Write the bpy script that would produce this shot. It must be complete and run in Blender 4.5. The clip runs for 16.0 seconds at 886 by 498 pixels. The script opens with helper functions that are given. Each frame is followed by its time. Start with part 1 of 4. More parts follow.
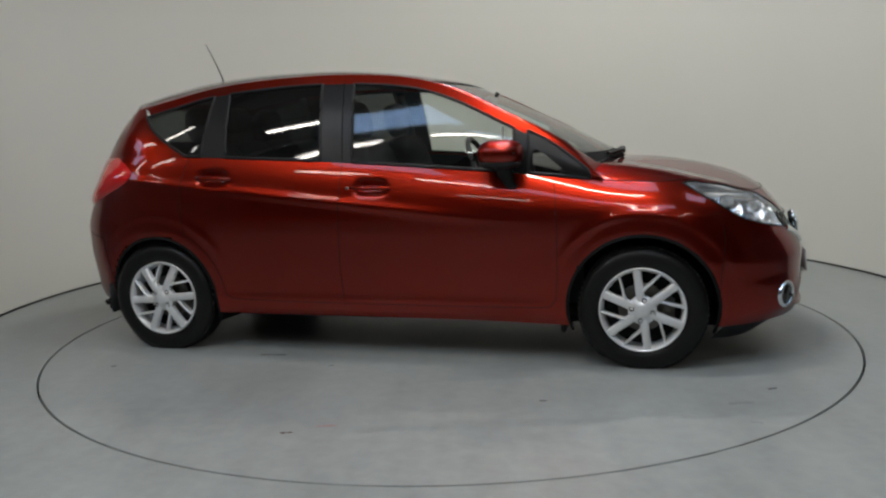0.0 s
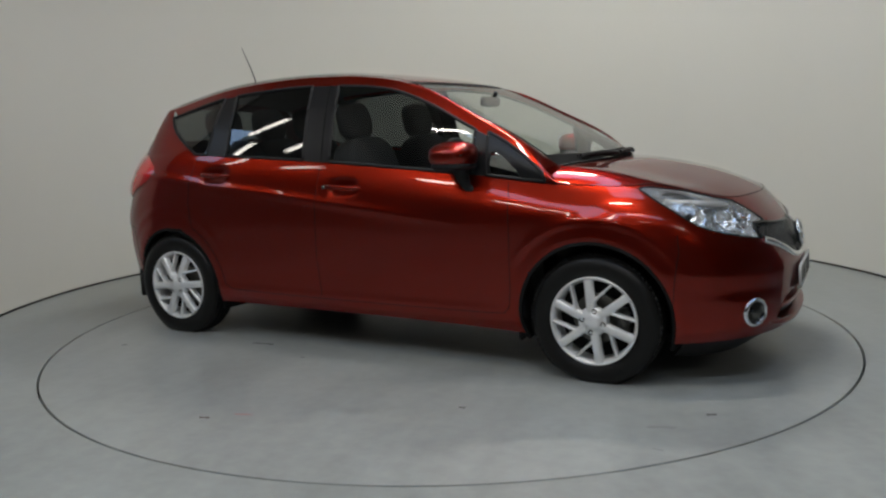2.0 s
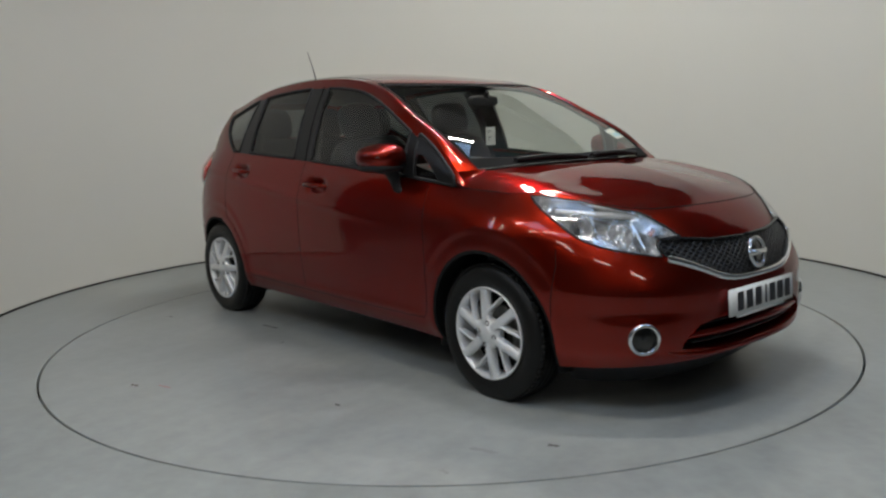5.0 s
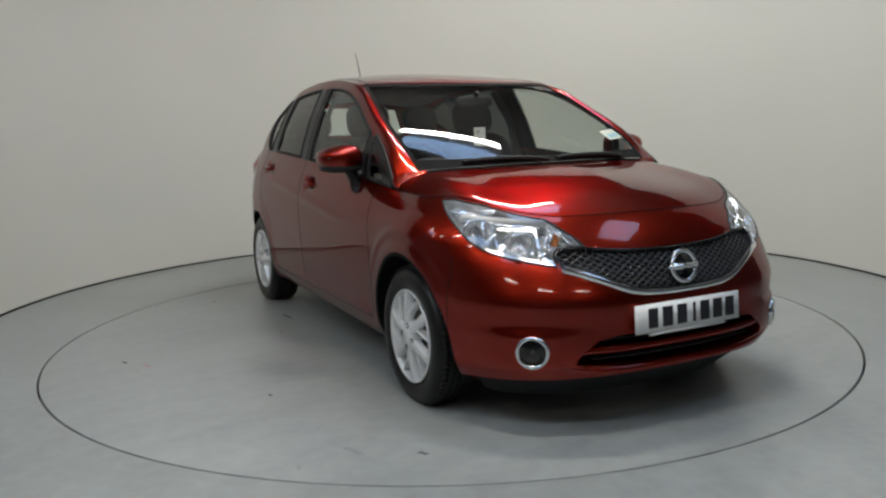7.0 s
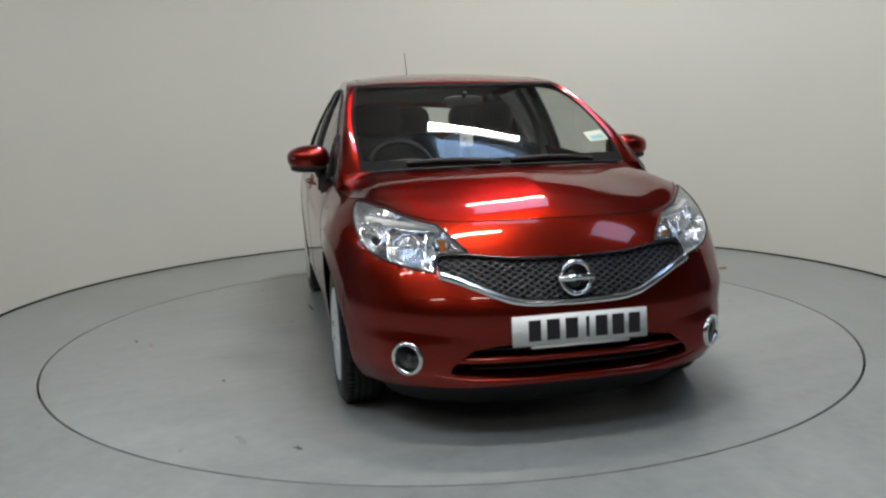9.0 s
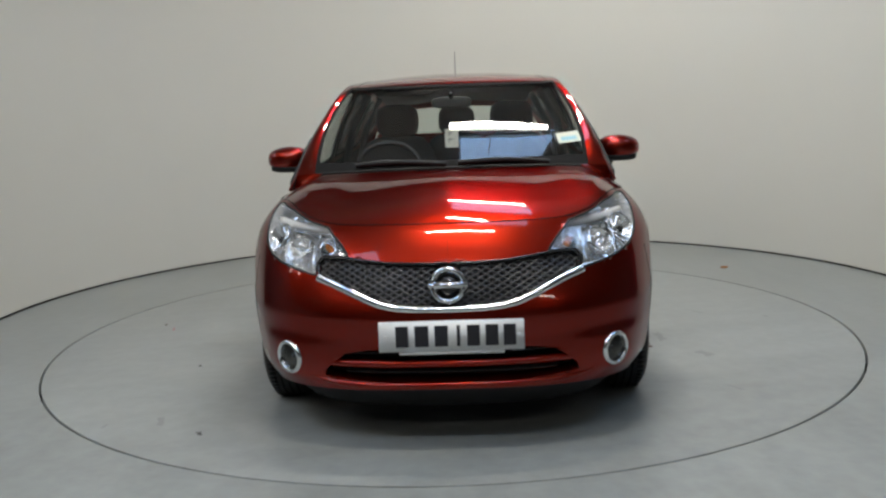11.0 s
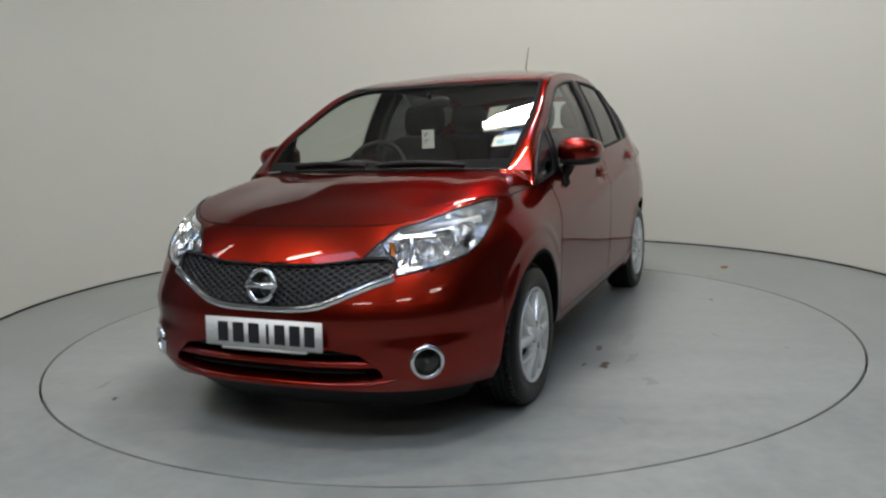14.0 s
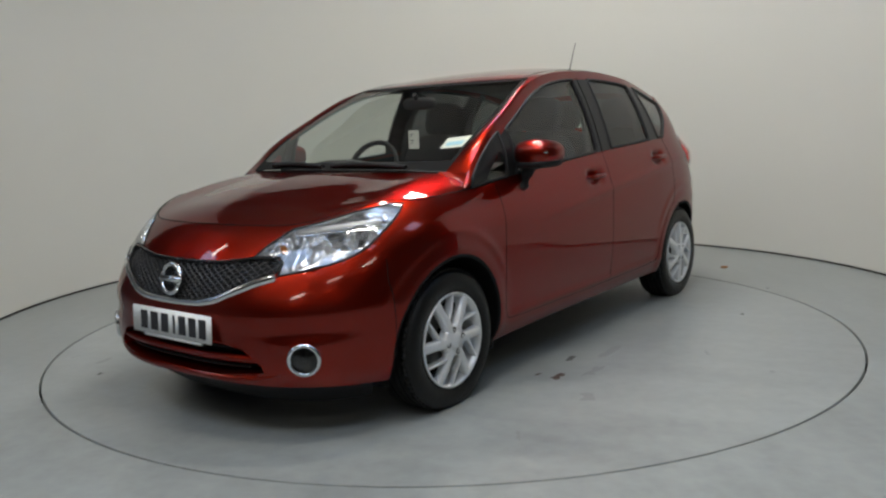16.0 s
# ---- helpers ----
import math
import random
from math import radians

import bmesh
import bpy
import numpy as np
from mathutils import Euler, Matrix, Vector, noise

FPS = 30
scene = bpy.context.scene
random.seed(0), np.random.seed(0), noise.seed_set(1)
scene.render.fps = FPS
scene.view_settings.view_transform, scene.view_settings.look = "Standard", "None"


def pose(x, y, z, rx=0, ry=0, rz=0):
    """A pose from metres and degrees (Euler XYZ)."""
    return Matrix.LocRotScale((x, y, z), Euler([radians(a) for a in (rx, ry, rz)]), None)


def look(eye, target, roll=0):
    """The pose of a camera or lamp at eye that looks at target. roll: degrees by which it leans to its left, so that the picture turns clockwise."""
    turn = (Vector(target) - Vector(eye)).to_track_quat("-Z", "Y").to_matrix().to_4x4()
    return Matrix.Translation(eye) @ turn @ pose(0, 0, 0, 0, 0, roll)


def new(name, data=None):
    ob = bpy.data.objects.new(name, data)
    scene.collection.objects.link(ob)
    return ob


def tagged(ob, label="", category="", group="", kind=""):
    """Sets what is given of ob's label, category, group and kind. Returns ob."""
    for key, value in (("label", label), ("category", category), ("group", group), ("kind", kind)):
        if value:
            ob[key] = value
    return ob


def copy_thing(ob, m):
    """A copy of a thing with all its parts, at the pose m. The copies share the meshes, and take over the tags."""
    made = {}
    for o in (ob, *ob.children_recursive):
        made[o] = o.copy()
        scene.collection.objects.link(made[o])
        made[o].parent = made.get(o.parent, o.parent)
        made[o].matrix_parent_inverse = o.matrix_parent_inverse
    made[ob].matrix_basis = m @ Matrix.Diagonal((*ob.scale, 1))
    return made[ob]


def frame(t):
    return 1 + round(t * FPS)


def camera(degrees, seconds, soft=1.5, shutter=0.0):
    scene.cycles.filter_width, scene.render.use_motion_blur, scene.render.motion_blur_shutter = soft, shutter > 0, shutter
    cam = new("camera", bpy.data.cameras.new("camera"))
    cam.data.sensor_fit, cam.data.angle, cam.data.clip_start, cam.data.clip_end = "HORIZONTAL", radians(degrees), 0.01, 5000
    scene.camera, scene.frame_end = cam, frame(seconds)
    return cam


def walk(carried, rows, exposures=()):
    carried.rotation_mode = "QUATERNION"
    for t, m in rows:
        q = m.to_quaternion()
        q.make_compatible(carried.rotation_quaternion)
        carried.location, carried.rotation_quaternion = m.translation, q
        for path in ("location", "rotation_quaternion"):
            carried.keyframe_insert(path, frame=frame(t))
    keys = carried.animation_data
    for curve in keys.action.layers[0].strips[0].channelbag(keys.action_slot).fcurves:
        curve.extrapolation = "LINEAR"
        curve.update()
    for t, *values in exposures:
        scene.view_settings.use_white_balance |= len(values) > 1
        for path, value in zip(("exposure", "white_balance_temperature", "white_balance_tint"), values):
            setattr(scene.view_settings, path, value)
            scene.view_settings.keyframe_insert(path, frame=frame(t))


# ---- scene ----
cam = camera(57.18, 16.0, soft=2.4)


def aim(yaw, pitch, roll):
    """A pose of the fixed camera from its heading, tilt and lean in degrees."""
    y, p = radians(yaw), radians(pitch)
    eye = Vector((0, -4.797, 1.184))
    return look(eye, eye + Vector((-math.sin(y) * math.cos(p), math.cos(y) * math.cos(p), math.sin(p))), roll)


# the tripod settles a little in the second half
walk(cam, [(0, aim(0.229, -8.576, -1.88)), (9.2, aim(0.229, -8.576, -1.88)),
           (11.3, aim(0.325, -8.531, -2.188)), (16, aim(0.325, -8.531, -2.188))],
     exposures=[(0, -0.17), (2.0, -0.19), (4.0, -0.19), (6.5, -0.03), (8.5, 0.05), (11.5, 0.02), (16, -0.01)])

# ---- light ----
scene.view_settings.exposure = 0.0
world = bpy.data.worlds.new("world")
scene.world = world
world.use_nodes = True
world.node_tree.nodes["Background"].inputs[0].default_value = (0.55, 0.65, 0.8, 1)
world.node_tree.nodes["Background"].inputs[1].default_value = 0.25


def area_lamp(name, place, target, sx, sy, watts, colour):
    data = bpy.data.lights.new(name, "AREA")
    data.shape, data.size, data.size_y, data.energy, data.color = "RECTANGLE", sx, sy, watts, colour
    ob = new(name, data)
    ob.matrix_world = look(place, target)
    return ob


CEIL = 4.6
TUBES = [(0.57, 1.47, 68), (0.45, -0.7, 42), (-1.7, -4.2, 13), (0.1, -2.4, 38), (-3.4, -4.1, 10), (0.2, -4.2, 14), (-3.0, -2.6, 14), (-2.4, -6.6, 5), (0.4, -6.7, 5), (3.0, -6.4, 5), (-5.0, -0.9, 2), (-5.6, -2.1, 2), (-6.6, -1.3, 2)]
TUBE_Z = 4.0
SKYLIGHTS = [(0.75, 1.30, 0.60, 0.60), (0.75, -1.4, 0.70, 0.5), (-2.6, -3.6, 0.8, 0.6), (0.0, -4.9, 2.0, 0.32), (3.4, -2.0, 0.6, 0.5), (-7.3, -0.7, 0.9, 0.34)]
for tx, ty, watts in TUBES:
    area_lamp("tube_lamp", (tx, ty, TUBE_Z - 0.09), (tx, ty, 0), 1.1, 0.10, watts, (1.0, 0.94, 0.83))


# ---- materials ----
def material(name, colour, rough=0.5, metal=0.0, coat=0.0, noise_scale=0.0, vary=0.0, bump=0.0, bump_scale=40.0, glow=0.0, spec=0.5):
    m = bpy.data.materials.new(name)
    m.use_nodes = True
    nt = m.node_tree
    b = nt.nodes["Principled BSDF"]
    b.inputs["Base Color"].default_value = (*colour, 1)
    b.inputs["Roughness"].default_value = rough
    b.inputs["Metallic"].default_value = metal
    b.inputs["Coat Weight"].default_value = coat
    b.inputs["Coat Roughness"].default_value = 0.02
    b.inputs["Specular IOR Level"].default_value = spec
    if glow:
        b.inputs["Emission Color"].default_value = (*colour, 1)
        b.inputs["Emission Strength"].default_value = glow
    if noise_scale:
        tc = nt.nodes.new("ShaderNodeTexCoord")
        n1 = nt.nodes.new("ShaderNodeTexNoise")
        n1.inputs["Scale"].default_value = noise_scale
        n1.inputs["Detail"].default_value = 6
        nt.links.new(tc.outputs["Object"], n1.inputs["Vector"])
        mix = nt.nodes.new("ShaderNodeMix")
        mix.data_type = "RGBA"
        mix.inputs["A"].default_value = (*[c * (1 - vary) for c in colour], 1)
        mix.inputs["B"].default_value = (*[min(1, c * (1 + vary)) for c in colour], 1)
        nt.links.new(n1.outputs["Fac"], mix.inputs["Factor"])
        nt.links.new(mix.outputs["Result"], b.inputs["Base Color"])
    if bump:
        tc = nt.nodes.new("ShaderNodeTexCoord")
        n2 = nt.nodes.new("ShaderNodeTexNoise")
        n2.inputs["Scale"].default_value = bump_scale
        n2.inputs["Detail"].default_value = 4
        nt.links.new(tc.outputs["Object"], n2.inputs["Vector"])
        bp = nt.nodes.new("ShaderNodeBump")
        bp.inputs["Strength"].default_value = bump
        bp.inputs["Distance"].default_value = 0.01
        nt.links.new(n2.outputs["Fac"], bp.inputs["Height"])
        nt.links.new(bp.outputs["Normal"], b.inputs["Normal"])
    return m


def glass(name, colour, rough=0.0):
    """Thin glass: clear with a sharp reflection that grows towards grazing."""
    m = bpy.data.materials.new(name)
    m.use_nodes = True
    nt = m.node_tree
    nt.nodes.remove(nt.nodes["Principled BSDF"])
    tr = nt.nodes.new("ShaderNodeBsdfTransparent")
    tr.inputs[0].default_value = (*colour, 1)
    gl = nt.nodes.new("ShaderNodeBsdfGlossy")
    gl.inputs["Roughness"].default_value = rough
    lw = nt.nodes.new("ShaderNodeLayerWeight")
    pw = nt.nodes.new("ShaderNodeMath")
    pw.operation, pw.inputs[1].default_value = "POWER", 5
    nt.links.new(lw.outputs["Facing"], pw.inputs[0])
    fr = nt.nodes.new("ShaderNodeMath")
    fr.operation, fr.inputs[1].default_value, fr.inputs[2].default_value = "MULTIPLY_ADD", 0.92, 0.075
    nt.links.new(pw.outputs[0], fr.inputs[0])
    mx = nt.nodes.new("ShaderNodeMixShader")
    nt.links.new(fr.outputs[0], mx.inputs[0])
    nt.links.new(tr.outputs[0], mx.inputs[1])
    nt.links.new(gl.outputs[0], mx.inputs[2])
    nt.links.new(mx.outputs[0], nt.nodes["Material Output"].inputs[0])
    return m


PAINT = material("candy_red_paint", (0.245, 0.0118, 0.0037), 0.30, 0.97, 1.0, 900, 0.12)
PAINT.node_tree.nodes["Principled BSDF"].inputs["Specular Tint"].default_value = (0.3, 0.03, 0.015, 1)
PAINT.node_tree.nodes["Principled BSDF"].inputs["Coat IOR"].default_value = 1.4
BLACK = material("black_plastic", (0.014, 0.014, 0.015), 0.6, spec=0.3, bump=0.15, bump_scale=600)
GLOSSBLACK = material("gloss_black_trim", (0.012, 0.012, 0.013), 0.16)
GRILLEBLACK = material("grille_plastic", (0.03, 0.03, 0.032), 0.25)
PILLARBLACK = material("satin_pillar_film", (0.012, 0.012, 0.013), 0.3, spec=0.22)
DARK = material("dark_underside", (0.012, 0.012, 0.012), 0.9, spec=0.08)
RUBBER = material("tyre_rubber", (0.0055, 0.0054, 0.0052), 0.42, spec=0.3, noise_scale=14, vary=0.3, bump=0.2, bump_scale=120)
ALLOY = material("silver_alloy", (0.78, 0.79, 0.80), 0.32, 0.35, 0.3, 60, 0.04)
CHROME = material("chrome", (0.85, 0.86, 0.88), 0.06, 1.0)
REFLECTOR = material("lamp_reflector", (0.95, 0.955, 0.96), 0.07, 0.8)
STEEL = material("brake_steel", (0.16, 0.155, 0.14), 0.4, 0.9, noise_scale=30, vary=0.2)
CLEAR = glass("clear_glass", (0.86, 0.9, 0.87))
TINT = glass("privacy_glass", (0.10, 0.11, 0.11))
TINTLENS = glass("fog_lens", (.32, .33, .34))
STAIN_LEAF = material("dry_leaf", (.35, .16, .06), .8)
LENS = glass("lamp_lens", (0.95, 0.96, 0.97))
AMBER = material("amber_bulb", (0.5, 0.16, 0.03), 0.2)
TAILRED = material("tail_lamp_red", (0.6, 0.01, 0.01), 0.12, 0, 1.0)
FABRIC = material("seat_fabric", (0.02, 0.02, 0.022), 0.9, noise_scale=80, vary=0.3, bump=0.3, bump_scale=400)
CABIN = material("cabin_plastic", (0.018, 0.018, 0.019), 0.6, spec=0.3, bump=0.2, bump_scale=300)
LINING = material("grey_headlining", (0.32, 0.31, 0.29), 0.9)
PLATE = material("white_plate", (0.78, 0.79, 0.78), 0.5, noise_scale=25, vary=0.03)
INK = material("black_ink", (0.02, 0.02, 0.025), 0.4)
PAPER = material("paper", (0.75, 0.74, 0.66), 0.7)
PALEBLUE = material("pale_blue_print", (0.35, 0.6, 0.72), 0.6)
WALLPAINT = material("warm_white_wall_paint", (0.60, 0.60, 0.555), 0.75, noise_scale=0.7, vary=0.03, bump=0.05, bump_scale=90)


def floor_paint(name, colour):
    """Worn floor paint: broad blotches, fine grain and brushed smears, with a changing sheen."""
    m = material(name, colour, 0.34, bump=0.05, bump_scale=30)
    nt = m.node_tree
    bs = nt.nodes["Principled BSDF"]
    tc = nt.nodes.new("ShaderNodeTexCoord")
    total = None
    for scale, detail, stretch, weight in ((0.8, 4, (1, 1, 1), 0.42), (14.0, 3, (1, 1, 1), 0.28), (1.6, 4, (4, 0.8, 1), 0.3)):
        mp = nt.nodes.new("ShaderNodeMapping")
        mp.inputs["Scale"].default_value = stretch
        mp.inputs["Rotation"].default_value = (0, 0, 0.5)
        nt.links.new(tc.outputs["Object"], mp.inputs["Vector"])
        no = nt.nodes.new("ShaderNodeTexNoise")
        no.inputs["Scale"].default_value, no.inputs["Detail"].default_value = scale, detail
        nt.links.new(mp.outputs[0], no.inputs["Vector"])
        ma = nt.nodes.new("ShaderNodeMath")
        ma.operation, ma.inputs[1].default_value, ma.inputs[2].default_value = "MULTIPLY_ADD", weight, 0.0
        nt.links.new(no.outputs["Fac"], ma.inputs[0])
        if total is not None:
            nt.links.new(total, ma.inputs[2])
        total = ma.outputs[0]
    ramp = nt.nodes.new("ShaderNodeValToRGB")
    ramp.color_ramp.elements[0].position, ramp.color_ramp.elements[1].position = 0.22, 0.78
    ramp.color_ramp.elements[0].color = (*[c * 0.60 for c in colour], 1)
    ramp.color_ramp.elements[1].color = (*[c * 1.36 for c in colour], 1)
    nt.links.new(total, ramp.inputs[0])
    nt.links.new(ramp.outputs[0], bs.inputs["Base Color"])
    rr = nt.nodes.new("ShaderNodeMapRange")
    rr.inputs["From Min"].default_value, rr.inputs["From Max"].default_value = 0.35, 0.65
    rr.inputs["To Min"].default_value, rr.inputs["To Max"].default_value = 0.30, 0.40
    nt.links.new(total, rr.inputs["Value"])
    nt.links.new(rr.outputs[0], bs.inputs["Roughness"])
    return m


FLOORPAINT = floor_paint("grey_floor_paint", (0.258, 0.276, 0.266))
DISCPAINT = floor_paint("grey_turntable_paint", (0.27, 0.288, 0.278))
GAPDARK = material("gap_shadow_black", (0.012, 0.012, 0.012), 0.95, spec=0.08)
# ceiling out of view, set pale so that bonnet and roof reflect more light
SHEDGREY = material("shed_ceiling", (0.62, 0.62, 0.61), 0.8, noise_scale=2, vary=0.1)
# assumed walls out of view, toned for what the paint reflects
UNSEENWALL = material("unseen_wall", (0.34, 0.34, 0.33), 0.8, noise_scale=1.5, vary=0.1)
UNSEENDARK = material("dark_unseen_wall", (0.10, 0.10, 0.10), 0.8, noise_scale=1.5, vary=0.1)
TUBEGLOW = material("tube_glow", (1.0, 0.96, 0.9), 0.5, glow=11)
SKYGLOW = material("skylight_glow", (0.42, 0.62, 0.95), 0.5, glow=4.8)
WHITEMETAL = material("white_enamel", (0.7, 0.7, 0.68), 0.4)


# ---- mesh tools ----
def mesh_object(name, bm, mat, smooth=True):
    me = bpy.data.meshes.new(name)
    bm.normal_update()
    bm.to_mesh(me)
    bm.free()
    me.materials.append(mat)
    if smooth:
        me.polygons.foreach_set("use_smooth", [True] * len(me.polygons))
    return new(name, me)


def part(name, bm, mat, parent, label="", m=None, smooth=True):
    ob = mesh_object(name, bm, mat, smooth)
    ob.parent = parent
    if m is not None:
        ob.matrix_basis = m
    if label:
        ob["label"] = label
    return ob


def table(*pairs):
    """A smooth curve through the pairs (a, b), flat outside them; takes numbers or arrays."""
    pairs = sorted(pairs)
    xs, ys = np.array([p[0] for p in pairs], float), np.array([p[1] for p in pairs], float)
    h, dlt = np.diff(xs), np.diff(ys) / np.diff(xs)
    tg = np.zeros(len(xs))
    for i in range(1, len(xs) - 1):
        if dlt[i - 1] * dlt[i] > 0:
            tg[i] = (dlt[i - 1] * h[i] + dlt[i] * h[i - 1]) / (h[i] + h[i - 1])
    tg[0], tg[-1] = dlt[0], dlt[-1]

    def f(a):
        a = np.clip(np.asarray(a, float), xs[0], xs[-1])
        i = np.clip(np.searchsorted(xs, a) - 1, 0, len(xs) - 2)
        u = (a - xs[i]) / h[i]
        return ((1 + 2 * u) * (1 - u) ** 2 * ys[i] + u * (1 - u) ** 2 * h[i] * tg[i]
                + u * u * (3 - 2 * u) * ys[i + 1] + u * u * (u - 1) * h[i] * tg[i + 1])
    return f


def grid_mesh(bm, P, flip=False, skip=None, close=False):
    """Faces over an array P[i][j] of places."""
    P = np.asarray(P, float)
    n, k = P.shape[:2]
    vs = [[bm.verts.new(P[i, j]) for j in range(k)] for i in range(n)]
    for i in range(n if close else n - 1):
        for j in range(k - 1):
            if skip is not None and skip[i][j]:
                continue
            a = [vs[i][j], vs[(i + 1) % n][j], vs[(i + 1) % n][j + 1], vs[i][j + 1]]
            try:
                bm.faces.new(a[::-1] if flip else a)
            except ValueError:
                pass
    return vs


def tidy(bm, d=1e-5):
    bmesh.ops.remove_doubles(bm, verts=bm.verts, dist=d)
    loose = [v for v in bm.verts if not v.link_faces]
    bmesh.ops.delete(bm, geom=loose, context="VERTS")
    return bm


def box(bm, lo, hi, bevel=0.0, m=None):
    made = bmesh.ops.create_cube(bm, size=1.0)["verts"]
    lo, hi = Vector(lo), Vector(hi)
    for v in made:
        v.co = Vector(((v.co.x + 0.5) * (hi.x - lo.x) + lo.x, (v.co.y + 0.5) * (hi.y - lo.y) + lo.y, (v.co.z + 0.5) * (hi.z - lo.z) + lo.z))
        if m is not None:
            v.co = m @ v.co
    if bevel:
        edges = list({e for v in made for e in v.link_edges})
        bmesh.ops.bevel(bm, geom=edges, offset=bevel, segments=2, affect="EDGES")
    return bm


def sweep(bm, path, r, sides=8, closed=False, flat=1.0):
    """A tube of radius r along the path."""
    path = [Vector(p) for p in path]
    n = len(path)
    rings = []
    for i, p in enumerate(path):
        a, b = (path[i - 1], path[(i + 1) % n]) if closed else (path[max(i - 1, 0)], path[min(i + 1, n - 1)])
        t = (b - a).normalized()
        up = Vector((0, 0, 1)) if abs(t.z) < 0.9 else Vector((0, 1, 0))
        s = t.cross(up).normalized()
        w = s.cross(t)
        rr = r(i / max(1, n - 1)) if callable(r) else r
        rings.append([bm.verts.new(p + (s * math.cos(k * math.tau / sides) * flat + w * math.sin(k * math.tau / sides)) * rr) for k in range(sides)])
    for i in range(n if closed else n - 1):
        for k in range(sides):
            bm.faces.new((rings[i][k], rings[i][(k + 1) % sides], rings[(i + 1) % n][(k + 1) % sides], rings[(i + 1) % n][k]))
    if not closed:
        bm.faces.new(rings[0])
        bm.faces.new(rings[-1][::-1])
    return bm


def lathe(bm, profile, sides=48, axis="y", centre=(0, 0, 0)):
    """Spins the profile (radius, along) round an axis."""
    c = Vector(centre)
    rings = []
    for k in range(sides):
        a = k * math.tau / sides
        rings.append([bm.verts.new(c + (Vector((r * math.cos(a), h, r * math.sin(a))) if axis == "y" else
                                        Vector((h, r * math.cos(a), r * math.sin(a))) if axis == "x" else
                                        Vector((r * math.cos(a), r * math.sin(a), h)))) for r, h in profile])
    for k in range(sides):
        for j in range(len(profile) - 1):
            bm.faces.new((rings[k][j], rings[(k + 1) % sides][j], rings[(k + 1) % sides][j + 1], rings[k][j + 1]))
    return bm


# ---- the studio ----
WC, WA, WB = (0.06, 0.66), 3.12, 3.03


def build_studio():
    # curved wall with straight wings that run past the camera
    line = [(WA + WC[0], -0.5), (WA + WC[0], 0.1)]
    for k in range(97):
        a = math.pi * k / 96
        line.append((WC[0] + WA * math.cos(a), WC[1] + WB * math.sin(a)))
    line += [(-WA + WC[0], 0.2)]
    bm = bmesh.new()
    P = []
    for i, (x, y) in enumerate(line):
        a, b = line[max(i - 1, 0)], line[min(i + 1, len(line) - 1)]
        nx, ny = (b[1] - a[1]), -(b[0] - a[0])
        q = math.hypot(nx, ny)
        nx, ny = nx / q * 0.12, ny / q * 0.12
        P.append([(x, y, 0), (x, y, 1), (x, y, 2), (x, y, 3.3), (x + nx, y + ny, 3.3), (x + nx, y + ny, 0)])
    grid_mesh(bm, P)
    wall = mesh_object("wall_curved", bm, WALLPAINT)
    md = wall.modifiers.new("edge", "EDGE_SPLIT")
    md.split_angle = radians(40)
    tagged(wall, "warm white painted curved studio wall", "wall", kind="structure")
    # dark joint along the foot of the wall
    bm = bmesh.new()
    sweep(bm, [(x * 0.999, y - 0.003, 0.004) for x, y in line], 0.009, 6)
    tagged(mesh_object("trim_wall_foot", bm, GAPDARK), "dark sealant joint along the wall foot", "trim", kind="structure")
    # floor with a round opening for the turntable
    bm = bmesh.new()
    P = [[(r * math.cos(a), r * math.sin(a), 0) for r in (2.242, 2.6, 3.2, 4, 6, 9, 14)] for a in [k * math.tau / 180 for k in range(180)]]
    grid_mesh(bm, P, close=True, flip=True)
    P = [[(2.242 * math.cos(a), 2.242 * math.sin(a), z) for z in (0, -0.06)] for a in [k * math.tau / 180 for k in range(180)]]
    grid_mesh(bm, P, close=True)
    tagged(mesh_object("floor", bm, FLOORPAINT, False), "worn grey painted concrete floor round the turntable", "floor", kind="structure")
    bm = bmesh.new()
    bmesh.ops.create_circle(bm, cap_ends=True, radius=2.4, segments=64, matrix=pose(0, 0, -0.06))
    tagged(mesh_object("floor_pit", bm, GAPDARK, False), "dark pit under the turntable", "floor", kind="structure")
    # added unseen walls: three lighter, the south one dark to keep the doors dark
    for nm, lo, hi in (("wall_north", (-9, 8, 0), (9, 8.2, CEIL)), ("wall_south", (-9, -9.2, 0), (9, -9, CEIL)),
                       ("wall_east", (9, -9, 0), (9.2, 8, CEIL)), ("wall_west", (-9.2, -9, 0), (-9, 8, CEIL))):
        bm = bmesh.new()
        box(bm, lo, hi)
        tagged(mesh_object(nm, bm, UNSEENDARK if nm == "wall_south" else UNSEENWALL, False), "unseen plain grey wall added round the studio for the car's reflections", "wall", kind="structure")
    bm = bmesh.new()
    box(bm, (-9.2, -9.2, CEIL + 0.05), (9.2, 8.2, CEIL + 0.2))
    for k in range(12):
        y = -8.5 + 1.45 * k
        box(bm, (-9, y, CEIL - 0.12), (9, y + 0.08, CEIL + 0.05))
    tagged(mesh_object("ceiling", bm, SHEDGREY, False), "unseen pale grey shed ceiling with purlins", "ceiling", kind="structure")
    for sx, sy, hx, hy in SKYLIGHTS:
        bm = bmesh.new()
        for u in range(3):
            box(bm, (hx * (-1 + 0.68 * u), -hy, 0), (hx * (-0.36 + 0.68 * u), hy, 0.03))
        ob = mesh_object("skylight", bm, SKYGLOW, False)
        ob.matrix_world = pose(sx, sy, CEIL + 0.015)
        tagged(ob, "daylit rooflight panel in the shed ceiling", "skylight", "rooflights", "structure")
